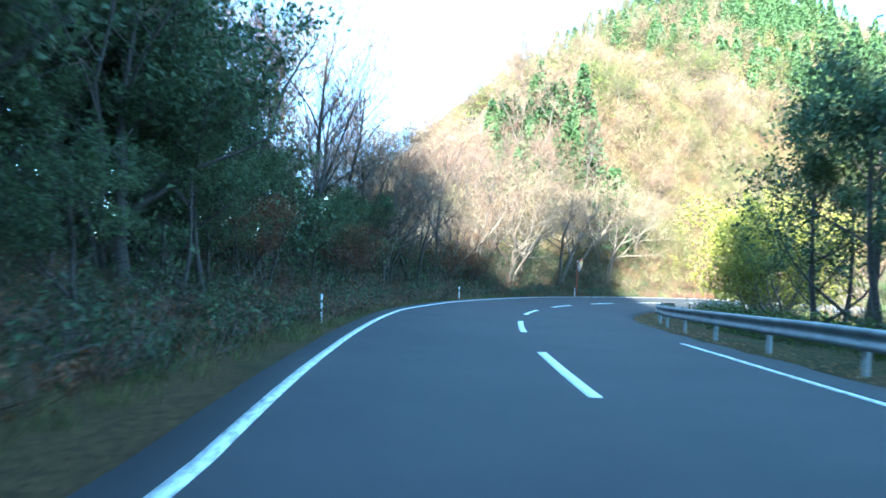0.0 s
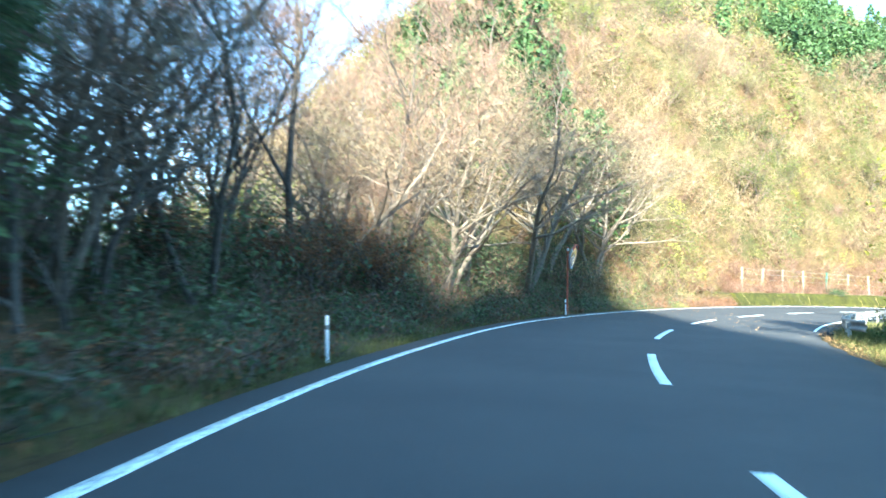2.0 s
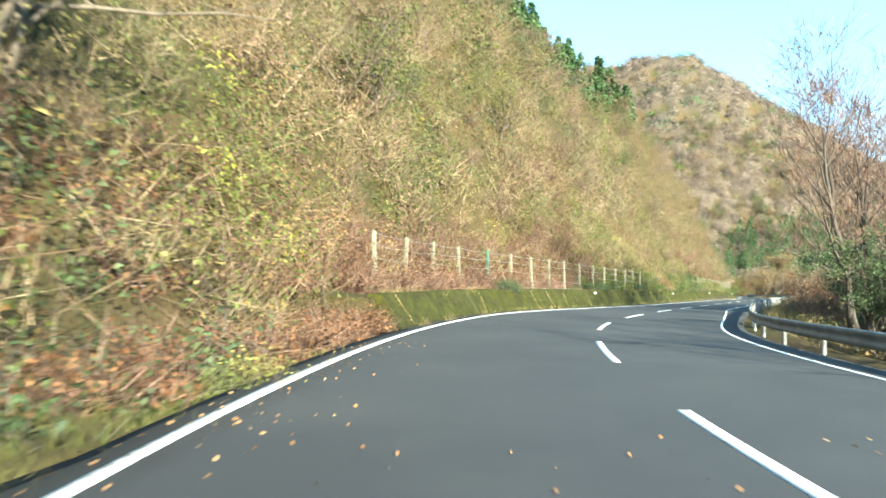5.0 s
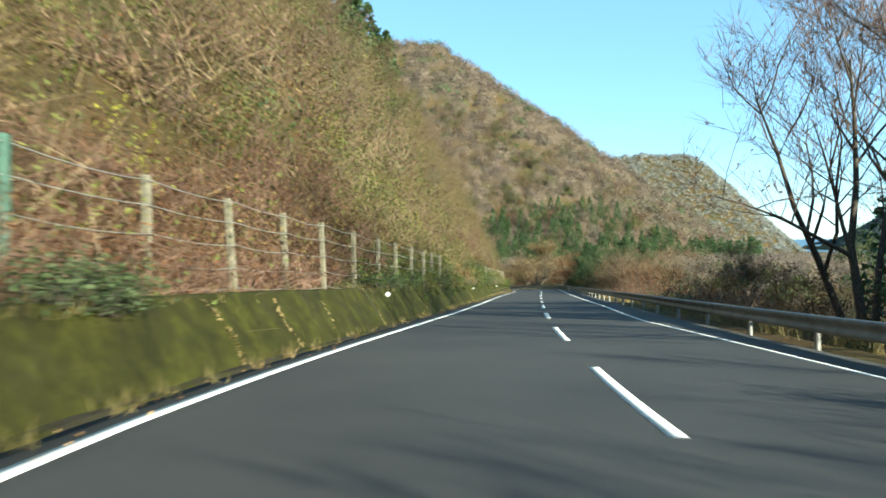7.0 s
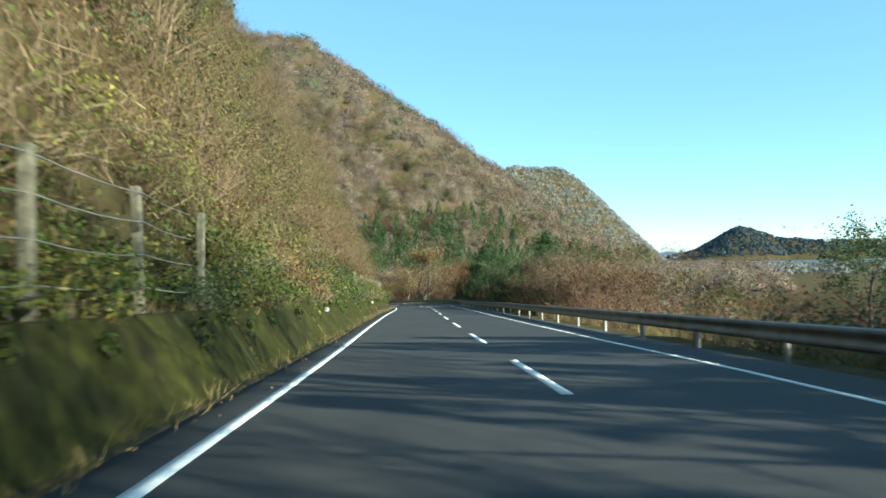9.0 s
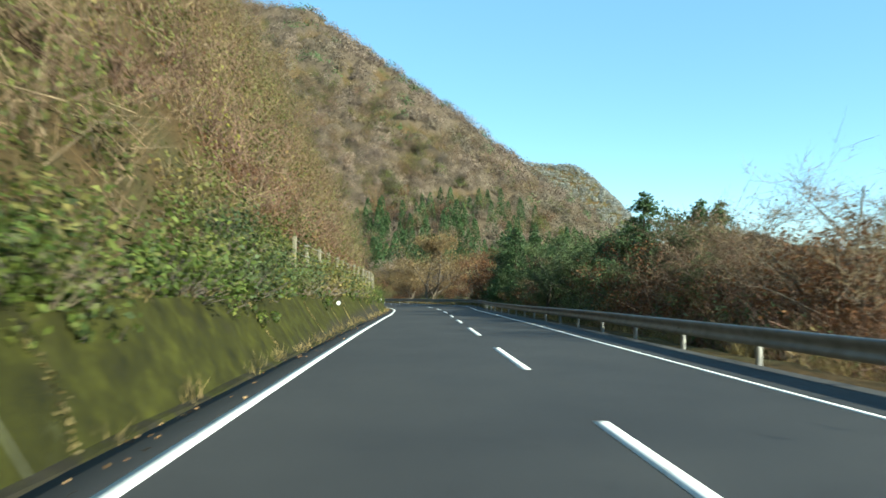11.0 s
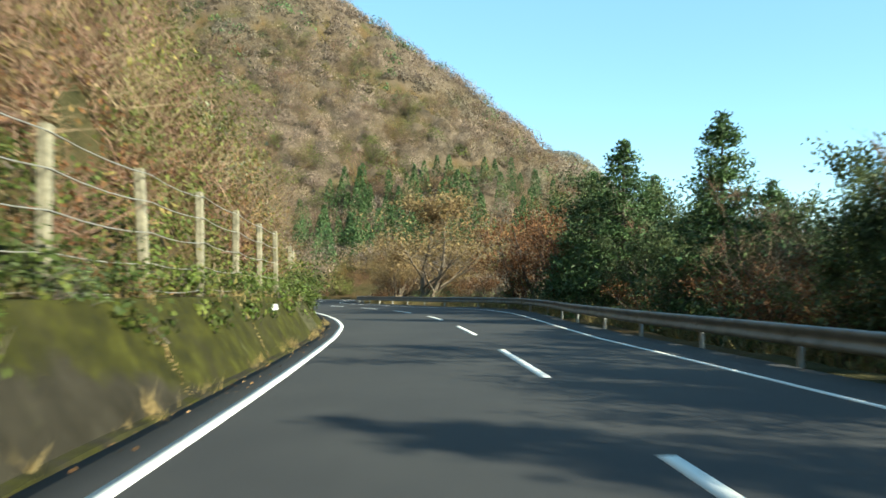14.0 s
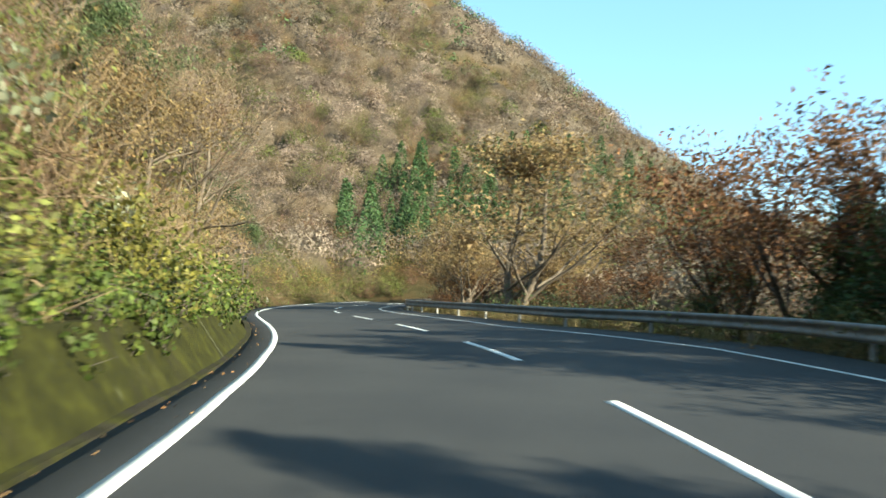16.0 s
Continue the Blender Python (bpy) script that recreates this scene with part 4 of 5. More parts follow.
# shaded wood along the first bend
forest(BARE, -10, 30, -16, -11, 12, 1.0, 1.3)
forest(THIN, -30, 34, -22, -10, 22, 1.0, 1.35)
forest(GREEN, -20, 14, -15, -8.5, 20, 0.95, 1.3)
forest(GREEN, 12, 24, -15, -8.5, 6, 0.6, 0.85)
forest(GREEN, 0, 30, -17, -10.5, 18, 0.5, 0.72)
forest(GREEN + RED, -35, 30, -10.5, -7.2, 36, 0.36, 0.56)
forest(RED + THIN, 28, 46, -10.5, -7.4, 9, 0.36, 0.5)
forest(GREEN, 12, 26, -19, -12, 8, 0.9, 1.15)
forest(BARE, 14, 32, -14, -10.5, 7, 0.9, 1.15)
forest(BARE + THIN, 24, 46, -18, -8.5, 14, 0.8, 1.1)
forest(GREEN, 14, 30, -16, -9, 8, 0.4, 0.6)
forest(GREEN, -50, 10, -30, -18, 14, 1.1, 1.5)
for s, u, k in ((47, -9.0, 1.1), (50.5, -10, 1.25), (54, -8.8, 1.3), (58, -9.6, 1.35), (61.5, -8.4, 1.1), (64.5, -9.0, 1.0), (67.5, -9.5, 0.85), (44, -11, 1.1), (56, -12.5, 1.3), (62, -12, 1.1)):
    plant_at(PALE[int(s) % 2], s, u, k, s * 2.1)
forest(PALE + BARE, 44, 64, -22, -12, 10, 0.8, 1.05)
forest(PALE, 30, 45, -13.5, -8.8, 6, 0.8, 1.05)
forest(RED + THIN, 30, 45, -13, -8, 12, 0.36, 0.5)
for s, u, k in ((63.5, -10.0, 0.6), (65.5, -11.0, 0.7), (67.0, -9.6, 0.5), (61.5, -12.5, 0.65)):
    plant_at(GREEN[0], s, u, k, s)
for s, u, k in ((65.2, -5.0, 0.5), (65.9, -4.95, 0.62), (66.6, -5.0, 0.55)):
    plant_at(BUSH[2], s, u, k, s)
# inside of the bend
for s, u, k in ((8, 10.5, 0.95), (11, 11.5, 1.0), (14.5, 10.2, 0.95), (18, 11.2, 1.0), (21.5, 10.4, 0.9), (24, 12.0, 0.85), (16, 13.5, 1.1), (20, 14.5, 1.1)):
    plant_at(GREEN[int(u * 2) % 2], s, u, k, s)
# the next two stands are unseen, added to shade the first stretch
forest(GREEN + THIN, -45, 0, 9, 16, 18, 0.9, 1.2)
forest(GREEN + CONE, -40, 16, 18, 40, 16, 0.9, 1.3)
for s, u, k in ((47, 9.2, 1.35), (43, 9.8, 1.6), (53, 9.0, 0.8), (39, 9.6, 1.7), (35, 10.4, 1.5), (31, 10.8, 1.2)):
    plant_at(LIME[0], s, u, k, s)
plant_at(PALE[1], 67, 10.2, 0.85, 2.0)
plant_at(PALE[0], 73, 11.0, 0.9, 4.0)
# trees beyond the guard rail
plant_at(BARE[0], 110, 10.4, 1.3, 0.4)
plant_at(BARE[2], 107, 11.6, 1.35, 2.0)
plant_at(BARE[1], 113, 11.2, 1.2, 4.0)
plant_at(BARE[1], 102, 10.5, 1.25, 1.0)
plant_at(BARE[0], 98, 9.5, 1.3, 3.0)
forest(GREEN, 101, 110, 11.5, 14.5, 5, 0.5, 0.65)
forest(GREEN, 70, 99, 9, 14, 9, 0.5, 0.75)
forest(THIN, 72, 100, 9, 16, 7, 0.7, 1.0)
plant(GREEN[1], 133, 81, 1.5, 1.0)
plant_at(RED[0], 122, 12.0, 0.75, 3.0)
forest(RED + THIN, 116, 168, 8, 18, 30, 0.26, 0.36)
plant_at(CONE[0], 221.0, 9.9, 0.72, 1.0)
plant_at(CONE[1], 225.0, 10.8, 0.6, 3.0)
plant_at(GREEN[1], 193, 8.6, 0.58, 2.0)
for s, u, k in ((175, 8.8, 0.55), (178, 9.2, 0.62), (181, 9.4, 0.6), (184.5, 9.2, 0.5)):
    plant_at(GREEN[int(s) % 2], s, u, k, s)
for s, u, k in ((173.5, 9.6, 0.9), (177, 10.2, 1.0), (180, 10.4, 0.95)):
    plant_at(RED[int(s) % 2], s, u, k, s)
plant_at(RED[0], 188, 9.5, 0.8, 2.0)
plant_at(GREEN[1], 207.0, 11.0, 0.55, 2.0)
# taller trees on the falling ground behind the rail
def plant_to(proto, x, y, top, turn=0.0, spread=1.0):
    """A tree whose crown reaches a given height."""
    tall = max(v.co.z for ob in proto.children for v in ob.data.vertices)
    k = (top - float(ground(np.array([x]), np.array([y]))[0]) + 0.1) / tall
    ob = plant(proto, x, y, k, turn)
    ob.scale = (k * spread, k * spread, k)


for proto, s, u, over, spread in ((GREEN[0], 122.5, 9.6, 2.7, 0.8), (BARE[1], 120.5, 9.2, 3.5, 1.0), (RED[0], 125.0, 9.4, 2.0, 1.0)):
    spot = at_road(s, u, over)
    plant_to(proto, spot.x, spot.y, spot.z, s, spread)
plant_to(GREEN[1], 136.8, 114.6, -5.9, 0.4, 1.1)
plant_to(CONE[0], 151.5, 118.6, -5.9, 0.2)
plant_to(CONE[1], 160.6, 122.8, -5.4, 1.2, 1.1)
plant_to(GREEN[0], 164.2, 124.0, -6.0, 0.4, 1.2)
plant_to(CONE[1], 167.0, 125.2, -6.2, 1.4, 1.1)
plant_to(CONE[0], 128.4, 107.0, -4.5, 2.0, 1.15)
plant_to(GREEN[1], 134.5, 107.6, -5.6, 2.6, 1.1)
plant_to(GREEN[0], 133.2, 109.0, -6.0, 3.0)
plant_to(GOLD[0], 189.2, 143.9, -4.2, 0.5, 1.3)
plant(GOLD[1], 199.5, 143.8, 1.0, 1.5)
plant(GOLD[1], 205.2, 154.8, 1.1, 3.5)
plant(RED[1], 199.2, 150.8, 0.9, 1.5)
plant(RED[0], 184.7, 132.8, 1.3, 2.5)
plant(RED[1], 181.2, 127.8, 1.15, 0.5)
for s, u, k in ((226, 10.4, 1.2), (230, 10.6, 1.25), (222.5, 11, 1.15), (224, 11.0, 0.9), (229, 10.0, 0.8), (219, 12.0, 1.1), (234, 9.5, 0.7)):
    plant_at(RED[int(s) % 2], s, u, k, s * 1.7)
forest(GREEN + CONE, 172, 218, 11, 18, 44, 0.7, 0.95)
forest(GREEN + CONE, 196, 225, 11.0, 14.5, 12, 0.6, 0.8)
forest(GREEN + RED + THIN, 162, 176, 7.6, 10, 15, 0.38, 0.55)
forest(RED + THIN, 138, 164, 7.6, 10, 8, 0.26, 0.36)
forest(PALE + RED, 155, 172, 8.6, 12, 14, 0.6, 0.8)
forest(GREEN + THIN, 158, 174, 8.8, 12.5, 12, 0.5, 0.7)
forest(GREEN + RED, 168, 210, 7.4, 9.5, 26, 0.38, 0.58)
forest(GREEN + RED, 208, 230, 9.5, 12, 12, 0.35, 0.5)
forest(THIN + PALE, 186, 210, 7.8, 9.5, 5, 0.5, 0.65)
forest(RED, 232, 256, 8.5, 13, 7, 0.35, 0.5)
forest(RED + GOLD, 250, 285, 8, 16, 9, 0.6, 0.9)
forest(PALE + GOLD + GREEN, 232, 274, -15, -8.2, 24, 0.6, 0.95)
forest(PALE + GREEN, 215, 245, -13, -8.5, 8, 0.4, 0.6)
forest(PALE, 120, 210, -17, -9.5, 9, 0.4, 0.6)
for s, u in ((214, -8.0), (207, -8.5), (200, -10.0)):
    plant_at(PALE[0], s, u, 0.42, s)


plant_at(PALE[1], 233, -7.4, 0.85, 2.0)
plant_at(PALE[0], 238, -8.2, 0.9, 5.0)
plant_at(GOLD[1], 229, -8.4, 0.6, 1.0)


# ---- cover of the slopes, too many to count ----
def ledge_points(n, s0, s1, a0, a1, rng):
    """Points on the earth behind the wall face, a metres back from its top edge."""
    s, a = rng.uniform(s0, s1, n), rng.uniform(a0, a1, n)
    h = wall_height(s) - 0.04
    u = -(table(WALL, s) + 0.58 * h + a)
    up = np.where(a < 0, np.maximum(h + a / 0.58, 0.0), h + np.minimum(a, 1.7) * 0.28 * smooth(98, 112, s))
    p = on_road(s, u, 0) + np.stack([0 * s, 0 * s, up], -1)
    p[:, 2] = np.maximum(p[:, 2], np.where(a > 1.0, ground(p[:, 0], p[:, 1]), -1e3))
    return p


def scrub_stuff(name, label, seed, pts, r_lo, r_hi, leaf_mat, per, leaf_size, twig_mat=None, twigs=10, tall=0.8, plain=True, twig_w=0.011, radii=None):
    rng = np.random.default_rng(seed)
    n = len(pts)
    r = rng.uniform(r_lo, r_hi, n) if radii is None else radii
    i = np.repeat(np.arange(n), per)
    d = rng.normal(size=(len(i), 3))
    d /= np.linalg.norm(d, axis=1)[:, None]
    d *= rng.uniform(0.45, 1.0, (len(i), 1))
    c = pts[i] + d * r[i, None] * np.array([1, 1, tall]) + np.array([0, 0, 0.55 * tall]) * r[i, None]
    thing(name, label, "shrubs", kind="stuff", data=mesh_from(name, *leaves(c, leaf_size, rng, 0.2, 0.1, 0.6, plain, d * 1.2 + [0, 0, 0.25]), leaf_mat))
    if twig_mat:
        i = np.repeat(np.arange(n), twigs)
        d = rng.normal(size=(len(i), 3))
        d[:, 2] = np.abs(d[:, 2]) + 0.3
        d /= np.linalg.norm(d, axis=1)[:, None]
        tip = pts[i] + d * r[i, None] * rng.uniform(0.8, 1.7, (len(i), 1))
        base = pts[i] + rng.normal(size=(len(i), 3)) * 0.25 * r[i, None]
        thing(name + "_twigs", label + ", bare twigs", "twigs", kind="stuff", data=mesh_from(name + "_twigs", *slivers(base, tip, twig_w, rng), twig_mat))


R1 = np.random.default_rng(7)
def clumped(pts, rng, share, size=7.0):
    """Keep the points inside patches of the slope."""
    k = wobble(pts[:, 0], pts[:, 1] + pts[:, 2], 1.0 / size * 2.2, 5.0) + rng.normal(size=len(pts)) * 0.15
    return pts[k > np.quantile(k, 1 - share)]


scrub_stuff("hillside_scrub", "tan autumn scrub on the steep cut slope", 1, slope_points(1750, 58, 242, -6.9, -25, R1), 0.7, 2.2, SCRUB, 180, 0.12, TWIG, 70, 1.1)
scrub_stuff("hillside_evergreens", "olive green shrubs dotting the cut slope", 16, clumped(slope_points(1500, 62, 242, -6.9, -30, R1), R1, 0.46), 0.9, 2.3, OLIVE, 290, 0.13, BARK, 8, 1.45)
scrub_stuff("hillside_saplings", "rust-brown leafless saplings on the cut slope", 18, clumped(slope_points(1700, 62, 225, -7.4, -26, R1), R1, 0.4, 11.0), 0.9, 1.7, RUSSET, 24, 0.13, RUST, 70, 1.3)
scrub_stuff("yellow_bushes", "yellow-leaved bushes on the cut slope", 28, slope_points(46, 70, 225, -7.5, -20, R1), 0.5, 1.1, YELLOWLEAF, 170, 0.15, BARK, 8, 1.3)
scrub_stuff("crest_saplings", "tall brown brushwood along the bulge of the slope", 19, slope_points(420, 160, 212, -7.2, -22, R1), 1.1, 2.0, SCRUB, 150, 0.125, RUST, 70, 1.3)
scrub_stuff("upper_scrub", "tan autumn woodland on the upper slope", 2, UPPER, 1.7, 4.2, SCRUB, 130, 0.36, TWIG, 36, 1.1, True, 0.02, UPPER_R)
scrub_stuff("hill_crowns", "round tan and grey crowns of bare trees on the hillside", 26, slope_points(330, 64, 135, -9, -60, R1), 1.6, 3.2, RUST, 240, 0.2, TWIG, 120, 1.2, True, 0.02)
scrub_stuff("hill_evergreens", "dark green bushes between the bare trees of the hill", 27, slope_points(170, 62, 150, -9, -70, R1), 1.0, 2.4, EVERGREEN, 160, 0.24, BARK, 8, 1.1)
scrub_stuff("upper_evergreens", "round green trees scattered over the upper slope", 20, clumped(slope_points(700, 58, 160, -16, -80, R1), R1, 0.38, 16.0), 1.5, 3.2, OLIVE, 130, 0.4, BARK, 8, 1.2, True, 0.02)
def foot_points(n, seed):
    """Points on the foot of the mountain that closes the bend, clear of the road."""
    rng = np.random.default_rng(seed)
    x, y = rng.uniform(205, 240, n), rng.uniform(158, 190, n)
    q, u = to_road(x, y)
    ok = (u < np.where(q < 286, -6.4, -1.5)) & (u > -26)
    return np.stack([x, y, ground(x, y)], -1)[ok]


scrub_stuff("hillfoot_brush", "tan autumn brush at the foot of the mountain", 45, foot_points(330, 61), 0.8, 1.9, SCRUB, 260, 0.16, TWIG, 50, 1.2)
scrub_stuff("hillfoot_shrubs", "green shrubs at the foot of the mountain", 46, foot_points(240, 62), 0.9, 2.0, OLIVE, 300, 0.16, BARK, 8, 1.4)
scrub_stuff("hillfoot_thicket", "rust-brown thicket at the foot of the mountain", 47, foot_points(110, 63), 0.8, 1.6, RUSSET, 200, 0.14, RUST, 70, 1.3)
scrub_stuff("bend_thicket", "dark rust-brown thicket outside the bend", 48, slope_points(46, 266, 286, 6.8, 10.5, R1), 0.9, 1.8, RUSSET, 220, 0.14, RUST, 80, 1.2)
scrub_stuff("wall_top_shrubs", "green leafy shrubs spilling over the wall top", 3, ledge_points(430, 106, 238, 0.2, 1.6, R1), 0.35, 0.75, GREENSCRUB, 130, 0.09, BARK, 8, 0.8, False)
scrub_stuff("wall_top_brush", "yellowing autumn shrubs above the wall", 9, ledge_points(260, 104, 238, 0.7, 2.4, R1), 0.5, 1.0, SCRUB, 90, 0.14, TWIG, 20)
scrub_stuff("fence_brush", "reddish brown brush behind the wire fence", 4, ledge_points(380, 77, 112, 1.0, 3.4, R1), 0.5, 1.0, RUSSET, 75, 0.1, RUST, 60, 1.1)
scrub_stuff("bank_brush", "rust-brown brush on the bank where the wall begins", 44, np.concatenate([slope_points(150, 64, 76, -5.3, -9.5, R1), slope_points(40, 74.3, 75.5, -5.3, -7.2, R1)]), 0.35, 0.8, RUSSET, 70, 0.1, RUST, 40)
scrub_stuff("rusty_fence_brush", "rust-red and orange autumn brush behind the fence", 24, ledge_points(200, 160, 210, 1.0, 3.4, R1), 0.5, 1.0, RUSSET, 80, 0.12, RUST, 40)
scrub_stuff("verge_undergrowth", "dark green and brown undergrowth below the wood", 5, slope_points(760, -40, 68, -5.6, -14, R1, 1.3), 0.4, 1.15, EVERGREEN, 80, 0.13, BARK, 16)
scrub_stuff("wood_edge_shrubs", "dense dark green shrubs under the bare trees", 29, slope_points(150, 30, 69, -7.6, -15, R1), 0.9, 1.9, EVERGREEN, 150, 0.16, RUST, 26, 1.25)
scrub_stuff("brown_undergrowth", "withered brown undergrowth on the verge", 25, slope_points(420, -40, 68, -5.4, -12, R1, 1.3), 0.3, 0.8, RUSSET, 50, 0.11, RUST, 30)
scrub_stuff("rail_brush", "dry brown scrub beyond the guard rail", 6, slope_points(620, 60, 300, 6.6, 15, R1), 0.5, 1.1, SCRUB, 70, 0.16, TWIG, 24)
scrub_stuff("inner_bend_brush", "dark leafy brush inside the bend", 8, np.concatenate([slope_points(300, -50, 62, 6.4, 12, R1), slope_points(160, 4, 44, 7.4, 13.5, R1)]), 0.5, 1.2, GREENSCRUB, 80, 0.15, BARK, 10)


def wall_shrubs():
    """Shrubs rooted behind the wall top, leaning out over the road."""
    rng = np.random.default_rng(77)
    for s0, s1, n, lo, hi, kinds in ((108, 128, 16, 0.5, 0.9, (0, 1, 3)), (126, 160, 36, 0.7, 1.25, (0, 3, 2, 1)), (158, 179, 36, 0.8, 1.3, (0, 2, 3, 2, 1)), (176, 200, 22, 0.35, 0.65, (0, 2, 1)), (202, 240, 40, 0.8, 1.45, (0, 3, 0, 2))):
        for p in ledge_points(n, s0, s1, 0.25, 1.5, rng):
            ob = copy_thing(BUSH[kinds[rng.integers(len(kinds))]], Matrix.Translation(p - [0, 0, 0.1]) @ Matrix.Rotation(rng.uniform(0, 6.28), 4, "Z"))
            k = rng.uniform(lo, hi)
            ob.scale = (k, k, k)

    for s, back, k in ((91.0, 0.25, 0.8), (91.8, 0.12, 0.7), (91.4, 0.0, 0.5), (107.2, 0.5, 0.7), (109.0, 0.45, 0.75), (111.0, 0.4, 0.7), (113.5, 0.5, 0.8), (104.8, 0.6, 0.5)):
        spot = at_road(s, -(float(table(WALL, s)) + 0.58 * float(wall_height(s)) + back), float(wall_height(s)) - 0.1)
        ob = copy_thing(BUSH[1], Matrix.Translation(spot) @ Matrix.Rotation(s, 4, "Z"))
        ob.scale = (k, k, k * 0.9)
    silver = bush_proto("silvery_shrub", "pale silvery-leaved shrub on the bank", 105, 1.0, SILVER, 420, 0.15)
    for s, u, k in ((204, -8.6, 1.2), (206, -8.0, 1.0), (209.5, -8.6, 1.4), (213, -8.2, 1.3), (217, -8.0, 1.2), (221, -7.4, 1.0), (188, -8.4, 1.0), (222.5, -6.5, 0.8), (224, -6.7, 0.7)):
        plant_at(silver, s, u, k, s, 0.0)


wall_shrubs()
scrub_stuff("hanging_creeper", "leafy creeper hanging down the wall face", 14, ledge_points(130, 112, 232, -0.3, 0.15, R1), 0.12, 0.3, GREENSCRUB, 40, 0.1, BARK, 4, 1.3, False)
scrub_stuff("trailing_shrubs", "dark green shrubs trailing over the end of the wall", 49, ledge_points(13, 205, 217, -0.22, 0.2, R1), 0.22, 0.42, GREENSCRUB, 110, 0.1, BARK, 6, 1.3, False)
scrub_stuff("bend_scrub", "green and tan scrub on the low bank", 15, slope_points(420, 232, 295, -5.9, -14, R1), 0.5, 1.3, GREENSCRUB, 70, 0.13, TWIG, 34)


def grass_stuff(name, label, seed, pts, lo, hi, blades, mat, width=0.006):
    rng = np.random.default_rng(seed)
    i = np.repeat(np.arange(len(pts)), blades)
    base = pts[i] + rng.normal(size=(len(i), 3)) * [0.09, 0.09, 0.0] - [0, 0, 0.05]
    d = rng.normal(size=(len(i), 3)) * [0.4, 0.4, 0.1] + [0, 0, 1.0]
    thing(name, label, "grass", kind="stuff", data=mesh_from(name, *slivers(base, base + d * rng.uniform(lo, hi, (len(i), 1)), width, rng), mat))


scrub_stuff("thicket", "dense dark evergreen thicket under the trees", 11, slope_points(330, -34, 42, -9.5, -24, R1), 1.3, 2.5, EVERGREEN, 150, 0.25, BARK, 10, 1.15)
scrub_stuff("rail_thicket", "dark shaded thicket beyond the guard rail", 12, np.concatenate([slope_points(200, 120, 210, 7.0, 12, R1), slope_points(110, 156, 214, 7.2, 10.5, R1), slope_points(46, 196, 226, 8.3, 10.6, R1), slope_points(140, 208, 272, 8.6, 13, R1)]), 0.7, 1.5, EVERGREEN, 120, 0.19, TWIG, 14, 1.1)
scrub_stuff("tall_rail_brush", "tall dry brush and seed heads beyond the rail", 21, slope_points(330, 108, 174, 6.8, 14.5, R1), 1.2, 2.2, RUSSET, 80, 0.12, RUST, 50, 1.4)
grass_stuff("verge_grass", "dull green and straw verge grass", 31, np.concatenate([slope_points(1500, -40, 70, -4.75, -6.6, R1), slope_points(900, 36, 66, 4.9, 7.0, R1)]), 0.12, 0.4, 16, GRASS)
grass_stuff("wall_grass", "straw-coloured grass tufts along the wall", 32, ledge_points(400, 76, 236, -0.05, 0.9, R1), 0.1, 0.32, 14, DRYGRASS)
grass_stuff("wall_foot_weeds", "pale dry weeds at the foot of the wall", 34, ledge_points(145, 76, 210, -0.68, -0.6, R1), 0.1, 0.32, 26, DRYGRASS)


def joint_weeds():
    """Withered creepers and moss tufts that follow the joints of the wall panels."""
    rng = np.random.default_rng(91)
    cs = []
    for s in (77.0, 86.5, 94.0, 96.8, 99.4, 104.6, 113.9, 124.0, 133.0, 143.6, 152.0, 158.4, 163.0, 167.1, 168.0, 176.0, 181.6, 188.3, 193.5):
        n = int(rng.integers(35, 90))
        h = rng.uniform(0.02, 1.0, n) * float(wall_height(s)) * rng.uniform(0.7, 1.0)
        drift = s + 0.16 * np.sin(h * 4.0 + s) + rng.normal(0, 0.05, n)
        cs.append(on_road(drift, -(table(WALL, drift) + 0.58 * h) + 0.02, 0) + np.stack([0 * h, 0 * h, h + 0.015], -1))
    c = np.concatenate(cs)
    thing("joint_weeds", "pale withered creeper in the joints of the wall", "weeds", kind="stuff", data=mesh_from("joint_weeds", *leaves(c, 0.05, rng, 0.2, 0.3, 0.7), DRYGRASS))


joint_weeds()
grass_stuff("rail_grass", "tall dry grass behind the guard rail", 33, slope_points(900, 100, 270, 5.4, 8.5, R1), 0.35, 1.0, 14, DRYGRASS, 0.008)


def fallen_leaves():
    rng = np.random.default_rng(41)
    s = np.concatenate([rng.uniform(46, 64, 220), rng.uniform(-40, 64, 5200), rng.uniform(44, 72, 380), rng.uniform(80, 240, 700)])
    edge = np.concatenate([rng.normal(1.2, 1.6, 220), table(RIGHT, s[220:5420]) + 0.15 + np.abs(rng.normal(0, 0.6, 5200)), -table(LEFT, s[5420:5800]) + np.abs(rng.normal(0.0, 0.8, 380)) - 0.3, -table(WALL, s[5800:]) + np.abs(rng.normal(0, 0.25, 700))])
    c = on_road(s, edge, 0.018)
    v, f = leaves(c, 0.042, rng, 0.9, 0.0, 0.7)
    thing("fallen_leaves", "scattered brown fallen leaves on the asphalt", "leaves", kind="stuff", data=mesh_from("fallen_leaves", v, f, LITTER))


fallen_leaves()


